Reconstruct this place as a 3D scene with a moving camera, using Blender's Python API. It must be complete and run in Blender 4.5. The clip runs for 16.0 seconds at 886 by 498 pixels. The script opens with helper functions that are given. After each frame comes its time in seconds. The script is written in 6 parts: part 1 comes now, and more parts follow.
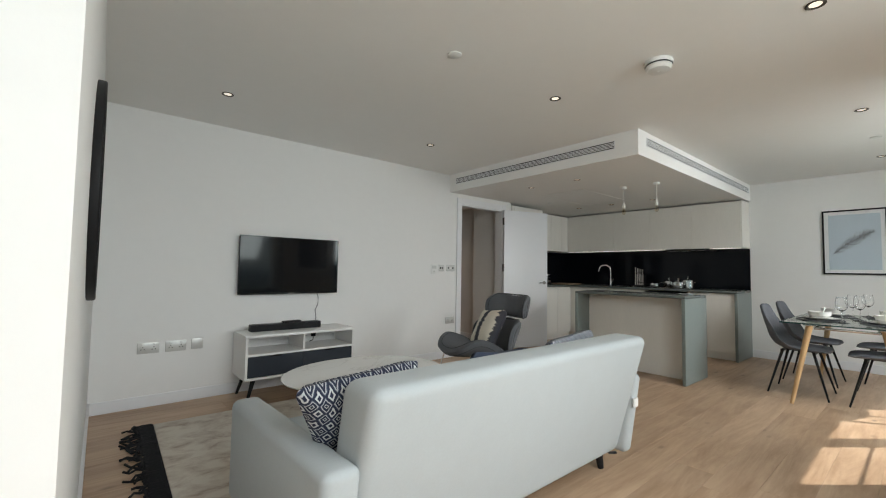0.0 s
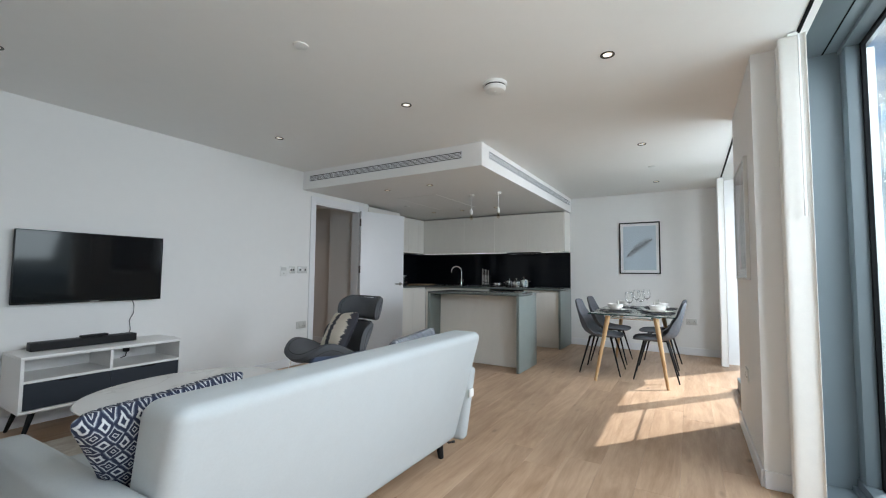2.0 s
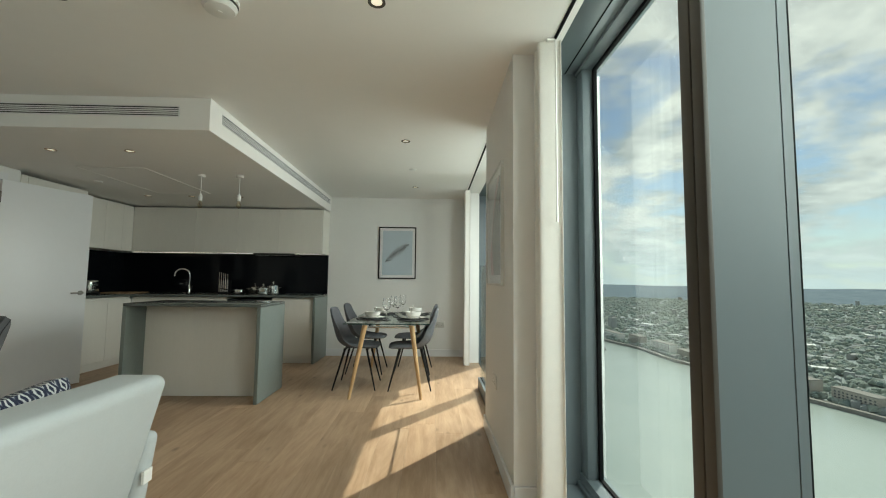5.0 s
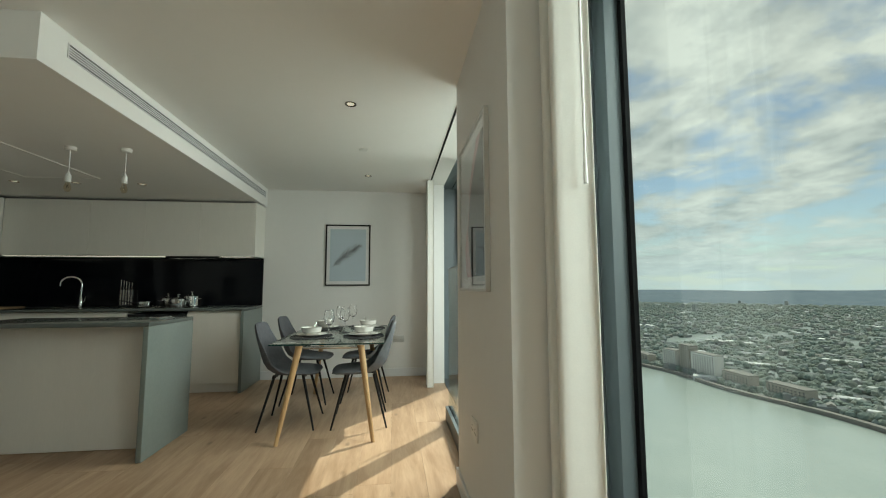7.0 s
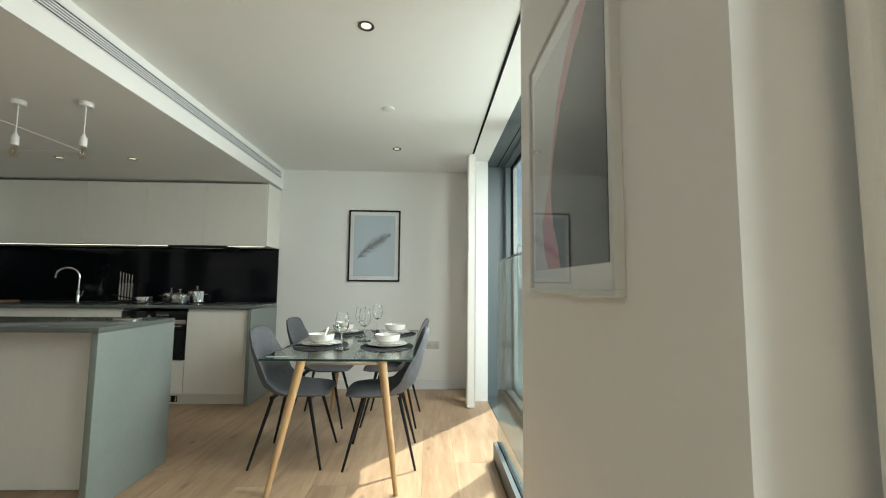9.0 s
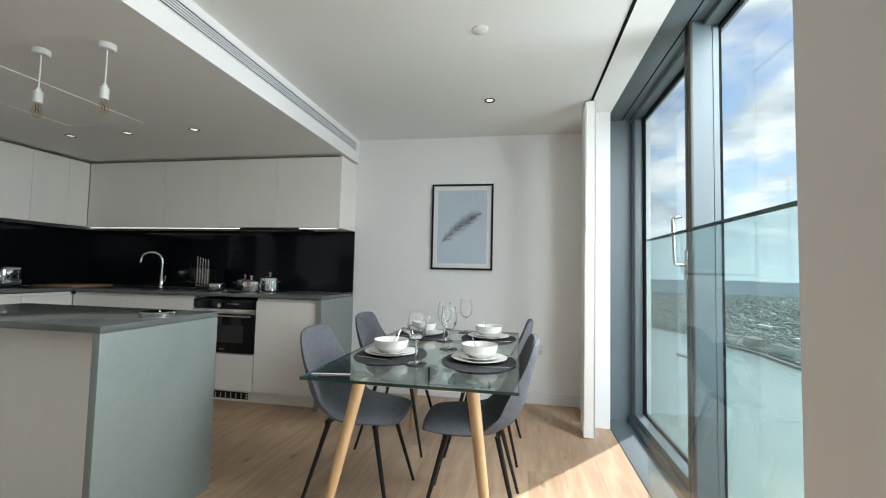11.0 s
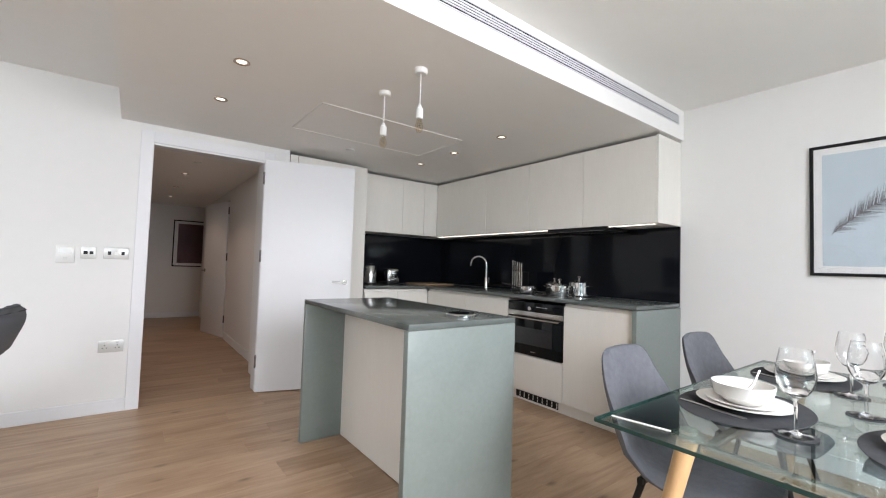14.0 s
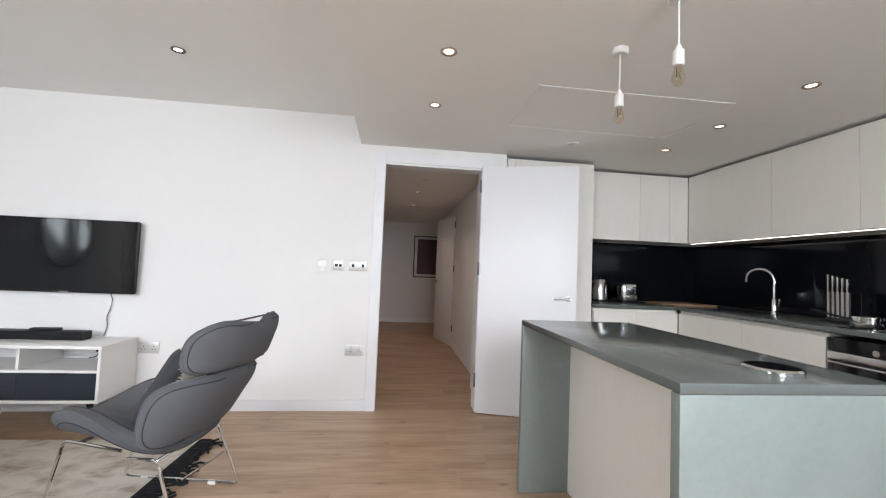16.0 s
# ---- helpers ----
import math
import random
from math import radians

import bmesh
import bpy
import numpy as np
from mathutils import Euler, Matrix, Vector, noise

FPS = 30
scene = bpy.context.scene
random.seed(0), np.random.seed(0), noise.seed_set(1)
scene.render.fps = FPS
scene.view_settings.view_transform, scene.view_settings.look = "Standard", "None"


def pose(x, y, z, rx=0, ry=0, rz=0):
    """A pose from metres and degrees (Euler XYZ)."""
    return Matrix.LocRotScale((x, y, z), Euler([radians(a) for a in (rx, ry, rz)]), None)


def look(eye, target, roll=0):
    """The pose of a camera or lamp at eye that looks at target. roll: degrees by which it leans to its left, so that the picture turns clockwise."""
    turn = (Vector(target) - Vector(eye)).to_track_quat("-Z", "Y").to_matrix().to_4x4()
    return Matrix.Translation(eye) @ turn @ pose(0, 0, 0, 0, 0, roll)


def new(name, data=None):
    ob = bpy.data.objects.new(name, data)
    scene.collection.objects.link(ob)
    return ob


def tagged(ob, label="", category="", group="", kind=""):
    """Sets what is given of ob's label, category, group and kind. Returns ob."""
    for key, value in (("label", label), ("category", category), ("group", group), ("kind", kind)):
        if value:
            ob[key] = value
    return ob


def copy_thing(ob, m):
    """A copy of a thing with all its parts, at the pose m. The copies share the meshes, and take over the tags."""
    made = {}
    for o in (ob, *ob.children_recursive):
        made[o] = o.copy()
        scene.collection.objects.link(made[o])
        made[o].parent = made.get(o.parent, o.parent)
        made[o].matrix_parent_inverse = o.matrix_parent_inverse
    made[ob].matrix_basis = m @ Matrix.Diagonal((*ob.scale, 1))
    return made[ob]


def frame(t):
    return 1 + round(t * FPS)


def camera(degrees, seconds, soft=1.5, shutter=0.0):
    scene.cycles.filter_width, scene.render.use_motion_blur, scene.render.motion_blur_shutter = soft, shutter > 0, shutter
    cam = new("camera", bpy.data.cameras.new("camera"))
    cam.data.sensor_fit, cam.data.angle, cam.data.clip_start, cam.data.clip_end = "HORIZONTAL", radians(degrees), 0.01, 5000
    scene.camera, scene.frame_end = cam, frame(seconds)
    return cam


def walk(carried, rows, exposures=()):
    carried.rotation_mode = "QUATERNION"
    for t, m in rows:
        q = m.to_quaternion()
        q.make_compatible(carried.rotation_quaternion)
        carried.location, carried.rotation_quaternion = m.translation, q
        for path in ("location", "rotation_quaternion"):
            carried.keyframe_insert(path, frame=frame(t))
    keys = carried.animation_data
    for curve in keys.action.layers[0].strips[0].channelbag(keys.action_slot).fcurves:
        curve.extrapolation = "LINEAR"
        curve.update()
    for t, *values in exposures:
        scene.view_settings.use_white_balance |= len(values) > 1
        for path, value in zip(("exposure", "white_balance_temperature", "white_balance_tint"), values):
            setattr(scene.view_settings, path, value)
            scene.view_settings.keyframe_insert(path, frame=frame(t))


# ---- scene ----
cam = camera(94.1, 16.0, soft=1.1)
PATH = [
    (0, (0.107, 0.205, 1.154), (1.398, 1.729, 1.257), 0.91),
    (0.5, (0.116, 0.189, 1.153), (1.530, 1.598, 1.264), 0.71),
    (1, (0.135, 0.168, 1.155), (1.656, 1.461, 1.271), 0.62),
    (1.5, (0.152, 0.140, 1.155), (1.770, 1.309, 1.274), 0.57),
    (2, (0.170, 0.135, 1.155), (1.884, 1.159, 1.274), 0.56),
    (2.5, (0.185, 0.131, 1.152), (1.992, 0.980, 1.269), 0.51),
    (3, (0.254, 0.135, 1.153), (2.143, 0.782, 1.268), 0.52),
    (3.5, (0.403, 0.149, 1.156), (2.350, 0.590, 1.273), 0.67),
    (4, (0.562, 0.149, 1.162), (2.543, 0.394, 1.291), 0.79),
    (4.5, (0.693, 0.180, 1.167), (2.686, 0.257, 1.310), 0.79),
    (5, (0.851, 0.244, 1.165), (2.845, 0.196, 1.317), 0.65),
    (5.2, (0.928, 0.253, 1.164), (2.920, 0.171, 1.322), 0.58),
    (7.3, (1.860, 0.197, 1.152), (3.837, -0.044, 1.339), -0.20),
    (7.5, (1.952, 0.199, 1.152), (3.930, -0.027, 1.339), -0.16),
    (8, (2.215, 0.161, 1.154), (4.198, -0.015, 1.345), 0.04),
    (8.2, (2.290, 0.152, 1.155), (4.275, -0.004, 1.343), 0.13),
    (10.3, (3.165, 0.237, 1.159), (5.154, 0.408, 1.285), 1.26),
    (10.5, (3.244, 0.237, 1.160), (5.228, 0.461, 1.277), 1.30),
    (11, (3.452, 0.278, 1.161), (5.417, 0.636, 1.270), 1.30),
    (11.5, (3.597, 0.311, 1.165), (5.525, 0.836, 1.266), 1.19),
    (12, (3.730, 0.312, 1.173), (5.586, 1.051, 1.270), 1.33),
    (12.5, (3.788, 0.317, 1.172), (5.529, 1.297, 1.261), 1.47),
    (13, (3.808, 0.321, 1.170), (5.394, 1.536, 1.253), 1.58),
    (13.5, (3.829, 0.335, 1.170), (5.233, 1.757, 1.250), 1.65),
    (14, (3.869, 0.413, 1.163), (5.073, 2.008, 1.248), 1.81),
    (14.5, (3.934, 0.563, 1.167), (4.910, 2.306, 1.261), 2.11),
    (15, (3.959, 0.690, 1.166), (4.685, 2.551, 1.263), 2.29),
    (15.5, (4.011, 0.804, 1.173), (4.476, 2.747, 1.268), 2.38),
    (16, (4.071, 0.891, 1.176), (4.306, 2.874, 1.279), 2.31),
]
walk(cam, [(t, look(eye, target, roll)) for t, eye, target, roll in PATH],
     exposures=[(0, 0.3, 6600, 8), (1, 0.46, 6250, 9), (2.5, 0.34, 6000, 9), (3, 0.2, 6150, 5), (3.5, 0.05, 6900, 1), (5.2, 0.0, 6900, -3), (7.5, -0.22, 6950, -5), (8.2, 0.05, 7050, -5),
                (10.3, 0.65, 6150, 9), (11, 0.55, 6250, 7), (11.5, 0.4, 6400, 6), (12.5, 0.75, 6400, 12), (13.5, 1.13, 6400, 15), (14.5, 1.22, 6400, 15), (16, 1.28, 6380, 15)])


# ---- world, sun, light of the windows ----
SUN_UP, SUN_TURN = radians(46.6), radians(129.2)
world = bpy.data.worlds.new("sky")
scene.world = world
world.use_nodes = True


def node(tree, kind, **values):
    n = tree.nodes.new(kind)
    for key, value in values.items():
        if key in n.inputs:
            n.inputs[key].default_value = value
        else:
            setattr(n, key, value)
    return n


def sky_world():
    t = world.node_tree
    back = t.nodes["Background"]
    sky = node(t, "ShaderNodeTexSky", sky_type="NISHITA", sun_disc=False, sun_elevation=SUN_UP, sun_rotation=SUN_TURN,
               altitude=140, dust_density=0.4, ozone_density=2.0)
    co = node(t, "ShaderNodeTexCoord")
    sep = node(t, "ShaderNodeSeparateXYZ")
    t.links.new(co.outputs["Generated"], sep.inputs[0])
    up = node(t, "ShaderNodeMath", operation="MAXIMUM")
    up.inputs[1].default_value = 0.0
    t.links.new(sep.outputs["Z"], up.inputs[0])
    lift = node(t, "ShaderNodeMath", operation="ADD")
    lift.inputs[1].default_value = 0.2
    t.links.new(up.outputs[0], lift.inputs[0])
    flat = node(t, "ShaderNodeVectorMath", operation="DIVIDE")
    t.links.new(co.outputs["Generated"], flat.inputs[0])
    t.links.new(lift.outputs[0], flat.inputs[1])
    big = node(t, "ShaderNodeTexNoise", Scale=1.7, Detail=12.0, Roughness=0.6, Distortion=0.15)
    t.links.new(flat.outputs[0], big.inputs["Vector"])
    cover = node(t, "ShaderNodeMapRange", clamp=True)
    for key, value in (("From Min", 0.41), ("From Max", 0.53)):
        cover.inputs[key].default_value = value
    t.links.new(big.outputs["Fac"], cover.inputs["Value"])
    small = node(t, "ShaderNodeTexNoise", Scale=3.4, Detail=9.0, Roughness=0.6)
    t.links.new(flat.outputs[0], small.inputs["Vector"])
    tone = node(t, "ShaderNodeValToRGB")
    tone.color_ramp.elements[0].position, tone.color_ramp.elements[0].color = 0.34, (3.8, 4.3, 4.9, 1)
    tone.color_ramp.elements[1].position, tone.color_ramp.elements[1].color = 0.64, (9.4, 9.5, 9.6, 1)
    t.links.new(small.outputs["Fac"], tone.inputs[0])
    mix = node(t, "ShaderNodeMix", data_type="RGBA")
    t.links.new(cover.outputs[0], mix.inputs["Factor"])
    t.links.new(sky.outputs[0], mix.inputs["A"])
    t.links.new(tone.outputs[0], mix.inputs["B"])
    low = node(t, "ShaderNodeMath", operation="SUBTRACT")
    low.inputs[0].default_value = 1.0
    t.links.new(up.outputs[0], low.inputs[1])
    thin = node(t, "ShaderNodeMath", operation="POWER")
    thin.inputs[1].default_value = 9.0
    t.links.new(low.outputs[0], thin.inputs[0])
    part_haze = node(t, "ShaderNodeMath", operation="MULTIPLY")
    part_haze.inputs[1].default_value = 0.85
    t.links.new(thin.outputs[0], part_haze.inputs[0])
    haze = node(t, "ShaderNodeMix", data_type="RGBA")
    haze.inputs["B"].default_value = (7.2, 8.6, 9.6, 1)
    t.links.new(part_haze.outputs[0], haze.inputs["Factor"])
    t.links.new(mix.outputs["Result"], haze.inputs["A"])
    t.links.new(haze.outputs["Result"], back.inputs["Color"])
    back.inputs["Strength"].default_value = 0.1


sky_world()
sun = new("sun", bpy.data.lights.new("sun", "SUN"))
sun.data.energy, sun.data.angle, sun.data.color = 4.8, radians(0.5), (1.0, 0.96, 0.90)
sun.matrix_world = look((0, 0, 0), (-math.sin(SUN_TURN) * math.cos(SUN_UP), -math.cos(SUN_TURN) * math.cos(SUN_UP), -math.sin(SUN_UP)))


def window_light(name, x0, x1, power):
    """Sky light that comes in through a window's opening."""
    lamp = new(name, bpy.data.lights.new(name, "AREA"))
    lamp.data.shape, lamp.data.size, lamp.data.size_y, lamp.data.energy = "RECTANGLE", x1 - x0, 2.2, power
    lamp.data.color = (0.93, 0.97, 1.0)
    lamp.matrix_world = look(((x0 + x1) / 2, -1.32, 2.2), ((x0 + x1) / 2, -0.5, 1.5))
    return lamp


window_light("window_light_1", 0.1, 3.1, 128)
window_light("window_light_2", 4.3, 5.6, 108)


def downlight_glow(x, y, power):
    lamp = new("downlight_glow", bpy.data.lights.new("downlight_glow", "SPOT"))
    lamp.data.energy, lamp.data.spot_size, lamp.data.spot_blend, lamp.data.shadow_soft_size = power, radians(115), 0.6, 0.03
    lamp.data.color = (1.0, 0.74, 0.54)
    lamp.location = (x, y, 2.19)


for y in (5.6, 6.4, 7.6, 8.8):
    downlight_glow(4.35, y, 3)

# ---- materials ----
def material(name, color, rough=0.5, metal=0.0, vary=0.06, scale=6.0, bump=0.0, bump_scale=60.0, stretch=(1, 1, 1), spec=0.5, coat=0.0, per_object=0.0):
    """A plain surface with variation at two scales and fine relief."""
    m = bpy.data.materials.new(name)
    m.use_nodes = True
    t = m.node_tree
    b = t.nodes["Principled BSDF"]
    b.inputs["Roughness"].default_value, b.inputs["Metallic"].default_value = rough, metal
    b.inputs["Specular IOR Level"].default_value, b.inputs["Coat Weight"].default_value = spec, coat
    co = node(t, "ShaderNodeTexCoord")
    mp = node(t, "ShaderNodeMapping")
    mp.inputs["Scale"].default_value = stretch
    t.links.new(co.outputs["Object"], mp.inputs["Vector"])
    n1 = node(t, "ShaderNodeTexNoise", Scale=scale, Detail=3.0, Roughness=0.55)
    n2 = node(t, "ShaderNodeTexNoise", Scale=scale * 9, Detail=4.0, Roughness=0.6)
    for n in (n1, n2):
        t.links.new(mp.outputs[0], n.inputs["Vector"])
    add = node(t, "ShaderNodeMath", operation="ADD")
    t.links.new(n1.outputs["Fac"], add.inputs[0])
    t.links.new(n2.outputs["Fac"], add.inputs[1])
    value = node(t, "ShaderNodeMapRange")
    for key, v in (("From Min", 0.6), ("From Max", 1.4), ("To Min", 1 - vary), ("To Max", 1 + vary)):
        value.inputs[key].default_value = v
    t.links.new(add.outputs[0], value.inputs["Value"])
    last = value.outputs[0]
    if per_object:
        info = node(t, "ShaderNodeObjectInfo")
        r = node(t, "ShaderNodeMapRange")
        r.inputs["To Min"].default_value, r.inputs["To Max"].default_value = 1 - per_object, 1 + per_object
        t.links.new(info.outputs["Random"], r.inputs["Value"])
        mul = node(t, "ShaderNodeMath", operation="MULTIPLY")
        t.links.new(last, mul.inputs[0])
        t.links.new(r.outputs[0], mul.inputs[1])
        last = mul.outputs[0]
    tint = node(t, "ShaderNodeVectorMath", operation="SCALE")
    tint.inputs[0].default_value = color
    t.links.new(last, tint.inputs["Scale"])
    t.links.new(tint.outputs[0], b.inputs["Base Color"])
    rr = node(t, "ShaderNodeMapRange")
    for key, v in (("From Min", 0.3), ("From Max", 0.7), ("To Min", rough * 0.9), ("To Max", min(1, rough * 1.12))):
        rr.inputs[key].default_value = v
    t.links.new(n1.outputs["Fac"], rr.inputs["Value"])
    t.links.new(rr.outputs[0], b.inputs["Roughness"])
    if bump:
        n3 = node(t, "ShaderNodeTexNoise", Scale=bump_scale, Detail=3.0)
        t.links.new(mp.outputs[0], n3.inputs["Vector"])
        bp = node(t, "ShaderNodeBump", Strength=bump, Distance=0.002)
        t.links.new(n3.outputs["Fac"], bp.inputs["Height"])
        t.links.new(bp.outputs[0], b.inputs["Normal"])
    return m


def glass_material(name, color=(1, 1, 1), rough=0.0, clear=0.9, ior=1.45):
    """A thin pane: mostly clear, with a sheen that grows towards a grazing view."""
    m = bpy.data.materials.new(name)
    m.use_nodes = True
    t = m.node_tree
    t.nodes.remove(t.nodes["Principled BSDF"])
    out = t.nodes["Material Output"]
    see = node(t, "ShaderNodeBsdfTransparent")
    see.inputs["Color"].default_value = (*[c * clear for c in color], 1)
    gloss = node(t, "ShaderNodeBsdfGlossy", Roughness=rough)
    face = node(t, "ShaderNodeLayerWeight", Blend=0.5)
    steep = node(t, "ShaderNodeMath", operation="POWER")
    steep.inputs[1].default_value = 4.5
    t.links.new(face.outputs["Facing"], steep.inputs[0])
    gain = node(t, "ShaderNodeMath", operation="MULTIPLY_ADD")
    gain.inputs[1].default_value, gain.inputs[2].default_value = 0.8, 0.07 * (ior - 1)
    t.links.new(steep.outputs[0], gain.inputs[0])
    mix = node(t, "ShaderNodeMixShader")
    t.links.new(gain.outputs[0], mix.inputs[0])
    t.links.new(see.outputs[0], mix.inputs[1])
    t.links.new(gloss.outputs[0], mix.inputs[2])
    t.links.new(mix.outputs[0], out.inputs["Surface"])
    return m


def oak_material(name, dark, light, per_object=0.085, along=0):
    """Brushed oak: long grain, soft cathedral figure and knots, each board with its own tone."""
    m = bpy.data.materials.new(name)
    m.use_nodes = True
    t = m.node_tree
    b = t.nodes["Principled BSDF"]
    b.inputs["Roughness"].default_value = 0.42
    co, info = node(t, "ShaderNodeTexCoord"), node(t, "ShaderNodeObjectInfo")
    shift = node(t, "ShaderNodeVectorMath", operation="MULTIPLY_ADD")
    shift.inputs[1].default_value = (1, 1, 1)
    t.links.new(co.outputs["Object"], shift.inputs[0])
    far = node(t, "ShaderNodeMath", operation="MULTIPLY")
    far.inputs[1].default_value = 37.0
    t.links.new(info.outputs["Random"], far.inputs[0])
    t.links.new(far.outputs[0], shift.inputs[2])
    mp = node(t, "ShaderNodeMapping")
    scale = [6.5, 6.5, 6.5]
    scale[along] = 0.8
    mp.inputs["Scale"].default_value = scale
    t.links.new(shift.outputs[0], mp.inputs["Vector"])
    grain = node(t, "ShaderNodeTexNoise", Scale=1.0, Detail=6.0, Roughness=0.62, Distortion=1.6)
    fine = node(t, "ShaderNodeTexNoise", Scale=6.0, Detail=4.0, Roughness=0.7)
    cloud = node(t, "ShaderNodeTexNoise", Scale=1.6, Detail=2.0)
    t.links.new(mp.outputs[0], grain.inputs["Vector"])
    t.links.new(mp.outputs[0], fine.inputs["Vector"])
    t.links.new(shift.outputs[0], cloud.inputs["Vector"])
    add = node(t, "ShaderNodeMath", operation="MULTIPLY_ADD")
    add.inputs[1].default_value = 0.45
    t.links.new(fine.outputs["Fac"], add.inputs[0])
    t.links.new(grain.outputs["Fac"], add.inputs[2])
    add2 = node(t, "ShaderNodeMath", operation="MULTIPLY_ADD")
    add2.inputs[1].default_value = 0.5
    t.links.new(cloud.outputs["Fac"], add2.inputs[0])
    t.links.new(add.outputs[0], add2.inputs[2])
    ramp = node(t, "ShaderNodeValToRGB")
    ramp.color_ramp.elements[0].position, ramp.color_ramp.elements[0].color = 0.62, (*dark, 1)
    ramp.color_ramp.elements[1].position, ramp.color_ramp.elements[1].color = 1.0, (*light, 1)
    half = node(t, "ShaderNodeMath", operation="MULTIPLY")
    half.inputs[1].default_value = 0.86
    t.links.new(add2.outputs[0], half.inputs[0])
    t.links.new(half.outputs[0], ramp.inputs[0])
    r = node(t, "ShaderNodeMapRange")
    r.inputs["To Min"].default_value, r.inputs["To Max"].default_value = 1 - per_object, 1 + per_object
    t.links.new(info.outputs["Random"], r.inputs["Value"])
    knots = node(t, "ShaderNodeTexVoronoi", Scale=1.0, feature="F1")
    mk = node(t, "ShaderNodeMapping")
    ks = [5.0, 5.0, 5.0]
    ks[along] = 2.2
    mk.inputs["Scale"].default_value = ks
    t.links.new(shift.outputs[0], mk.inputs["Vector"])
    t.links.new(mk.outputs[0], knots.inputs["Vector"])
    kr = node(t, "ShaderNodeMapRange", clamp=True)
    for key, v in (("From Min", 0.02), ("From Max", 0.11), ("To Min", 0.5), ("To Max", 1.0)):
        kr.inputs[key].default_value = v
    t.links.new(knots.outputs["Distance"], kr.inputs["Value"])
    mul = node(t, "ShaderNodeMath", operation="MULTIPLY")
    t.links.new(r.outputs[0], mul.inputs[0])
    t.links.new(kr.outputs[0], mul.inputs[1])
    tint = node(t, "ShaderNodeVectorMath", operation="SCALE")
    t.links.new(ramp.outputs[0], tint.inputs[0])
    t.links.new(mul.outputs[0], tint.inputs["Scale"])
    t.links.new(tint.outputs[0], b.inputs["Base Color"])
    bp = node(t, "ShaderNodeBump", Strength=0.12, Distance=0.001)
    t.links.new(add.outputs[0], bp.inputs["Height"])
    t.links.new(bp.outputs[0], b.inputs["Normal"])
    return m


WHITE = material("white_wall_paint", (0.80, 0.795, 0.78), 0.75, vary=0.015, scale=1.5, bump=0.05, bump_scale=180)
CEIL = material("white_ceiling_paint", (0.87, 0.86, 0.84), 0.85, vary=0.012, scale=1.2, bump=0.04, bump_scale=150)
TRIM = material("white_satin_paint", (0.78, 0.785, 0.80), 0.38, vary=0.012, scale=2)
OAK = oak_material("oak_floorboard", (0.315, 0.197, 0.116), (0.505, 0.352, 0.233), 0.06)
SUBFLOOR = material("dark_joint", (0.07, 0.045, 0.03), 0.9)
ALU = material("blue_grey_aluminium", (0.115, 0.142, 0.155), 0.42, vary=0.02, scale=3, bump=0.03, bump_scale=300)
BRONZE = material("bronze_anodised_aluminium", (0.06, 0.054, 0.047), 0.45, vary=0.03, spec=0.35)
RING = material("copper_bronze_ring", (0.34, 0.27, 0.21), 0.35, 0.4, vary=0.03)
HANDLE = material("satin_steel_lever", (0.34, 0.33, 0.31), 0.3, 1.0, vary=0.04)
HINGE = material("dark_satin_hinge", (0.16, 0.15, 0.14), 0.4, 0.7, vary=0.05)
GASKET = material("black_rubber", (0.005, 0.0055, 0.006), 0.85, vary=0.1, spec=0.12)
PICGLASS = glass_material("picture_glass", clear=0.995, ior=1.3)
GLASS = glass_material("window_glass", (0.97, 1.0, 0.99), clear=0.96)
BALGLASS = glass_material("balustrade_glass", (0.90, 0.98, 0.98), clear=0.96)
TABLEGLASS = glass_material("table_glass", (0.84, 0.925, 0.90), clear=0.97, ior=1.8)
GLASSEDGE = material("green_glass_edge", (0.02, 0.06, 0.055), 0.1, vary=0.05)
STONE = material("grey_green_quartz", (0.115, 0.13, 0.124), 0.18, vary=0.09, scale=14, spec=0.5)
STONESIDE = material("grey_green_laminate", (0.205, 0.238, 0.226), 0.36, vary=0.08, scale=5, bump=0.04)
CAB = material("cream_matt_cabinet", (0.80, 0.775, 0.72), 0.5, vary=0.03, scale=10, bump=0.05, bump_scale=220, stretch=(1, 1, 0.15))
SPLASH = material("black_glass_splashback", (0.005, 0.006, 0.008), 0.08, vary=0.02, scale=1, spec=0.2)
STEEL = material("brushed_steel", (0.62, 0.61, 0.59), 0.22, 1.0, vary=0.05, scale=20)
CHROME = material("chrome", (0.78, 0.78, 0.78), 0.07, 1.0, vary=0.02)
BLACKGLASS = material("black_glass", (0.006, 0.007, 0.008), 0.07, vary=0.1, spec=0.3)
BLACK = material("black_plastic", (0.008, 0.008, 0.009), 0.42, vary=0.15, spec=0.25)
MATTBLACK = material("matt_black_paint", (0.009, 0.009, 0.010), 0.5, vary=0.15, spec=0.25)
WHITEPLASTIC = material("white_plastic", (0.78, 0.78, 0.76), 0.3, vary=0.01)
NAVY = material("dark_navy_lacquer", (0.016, 0.022, 0.032), 0.4, vary=0.06)
WHITELAC = material("white_lacquer", (0.78, 0.77, 0.75), 0.32, vary=0.012)
GREYFELT = material("grey_wool_upholstery", (0.105, 0.11, 0.12), 0.95, vary=0.10, scale=22, bump=0.5, bump_scale=500)
THREAD = material("dark_grey_thread", (0.035, 0.037, 0.042), 0.95, vary=0.1)
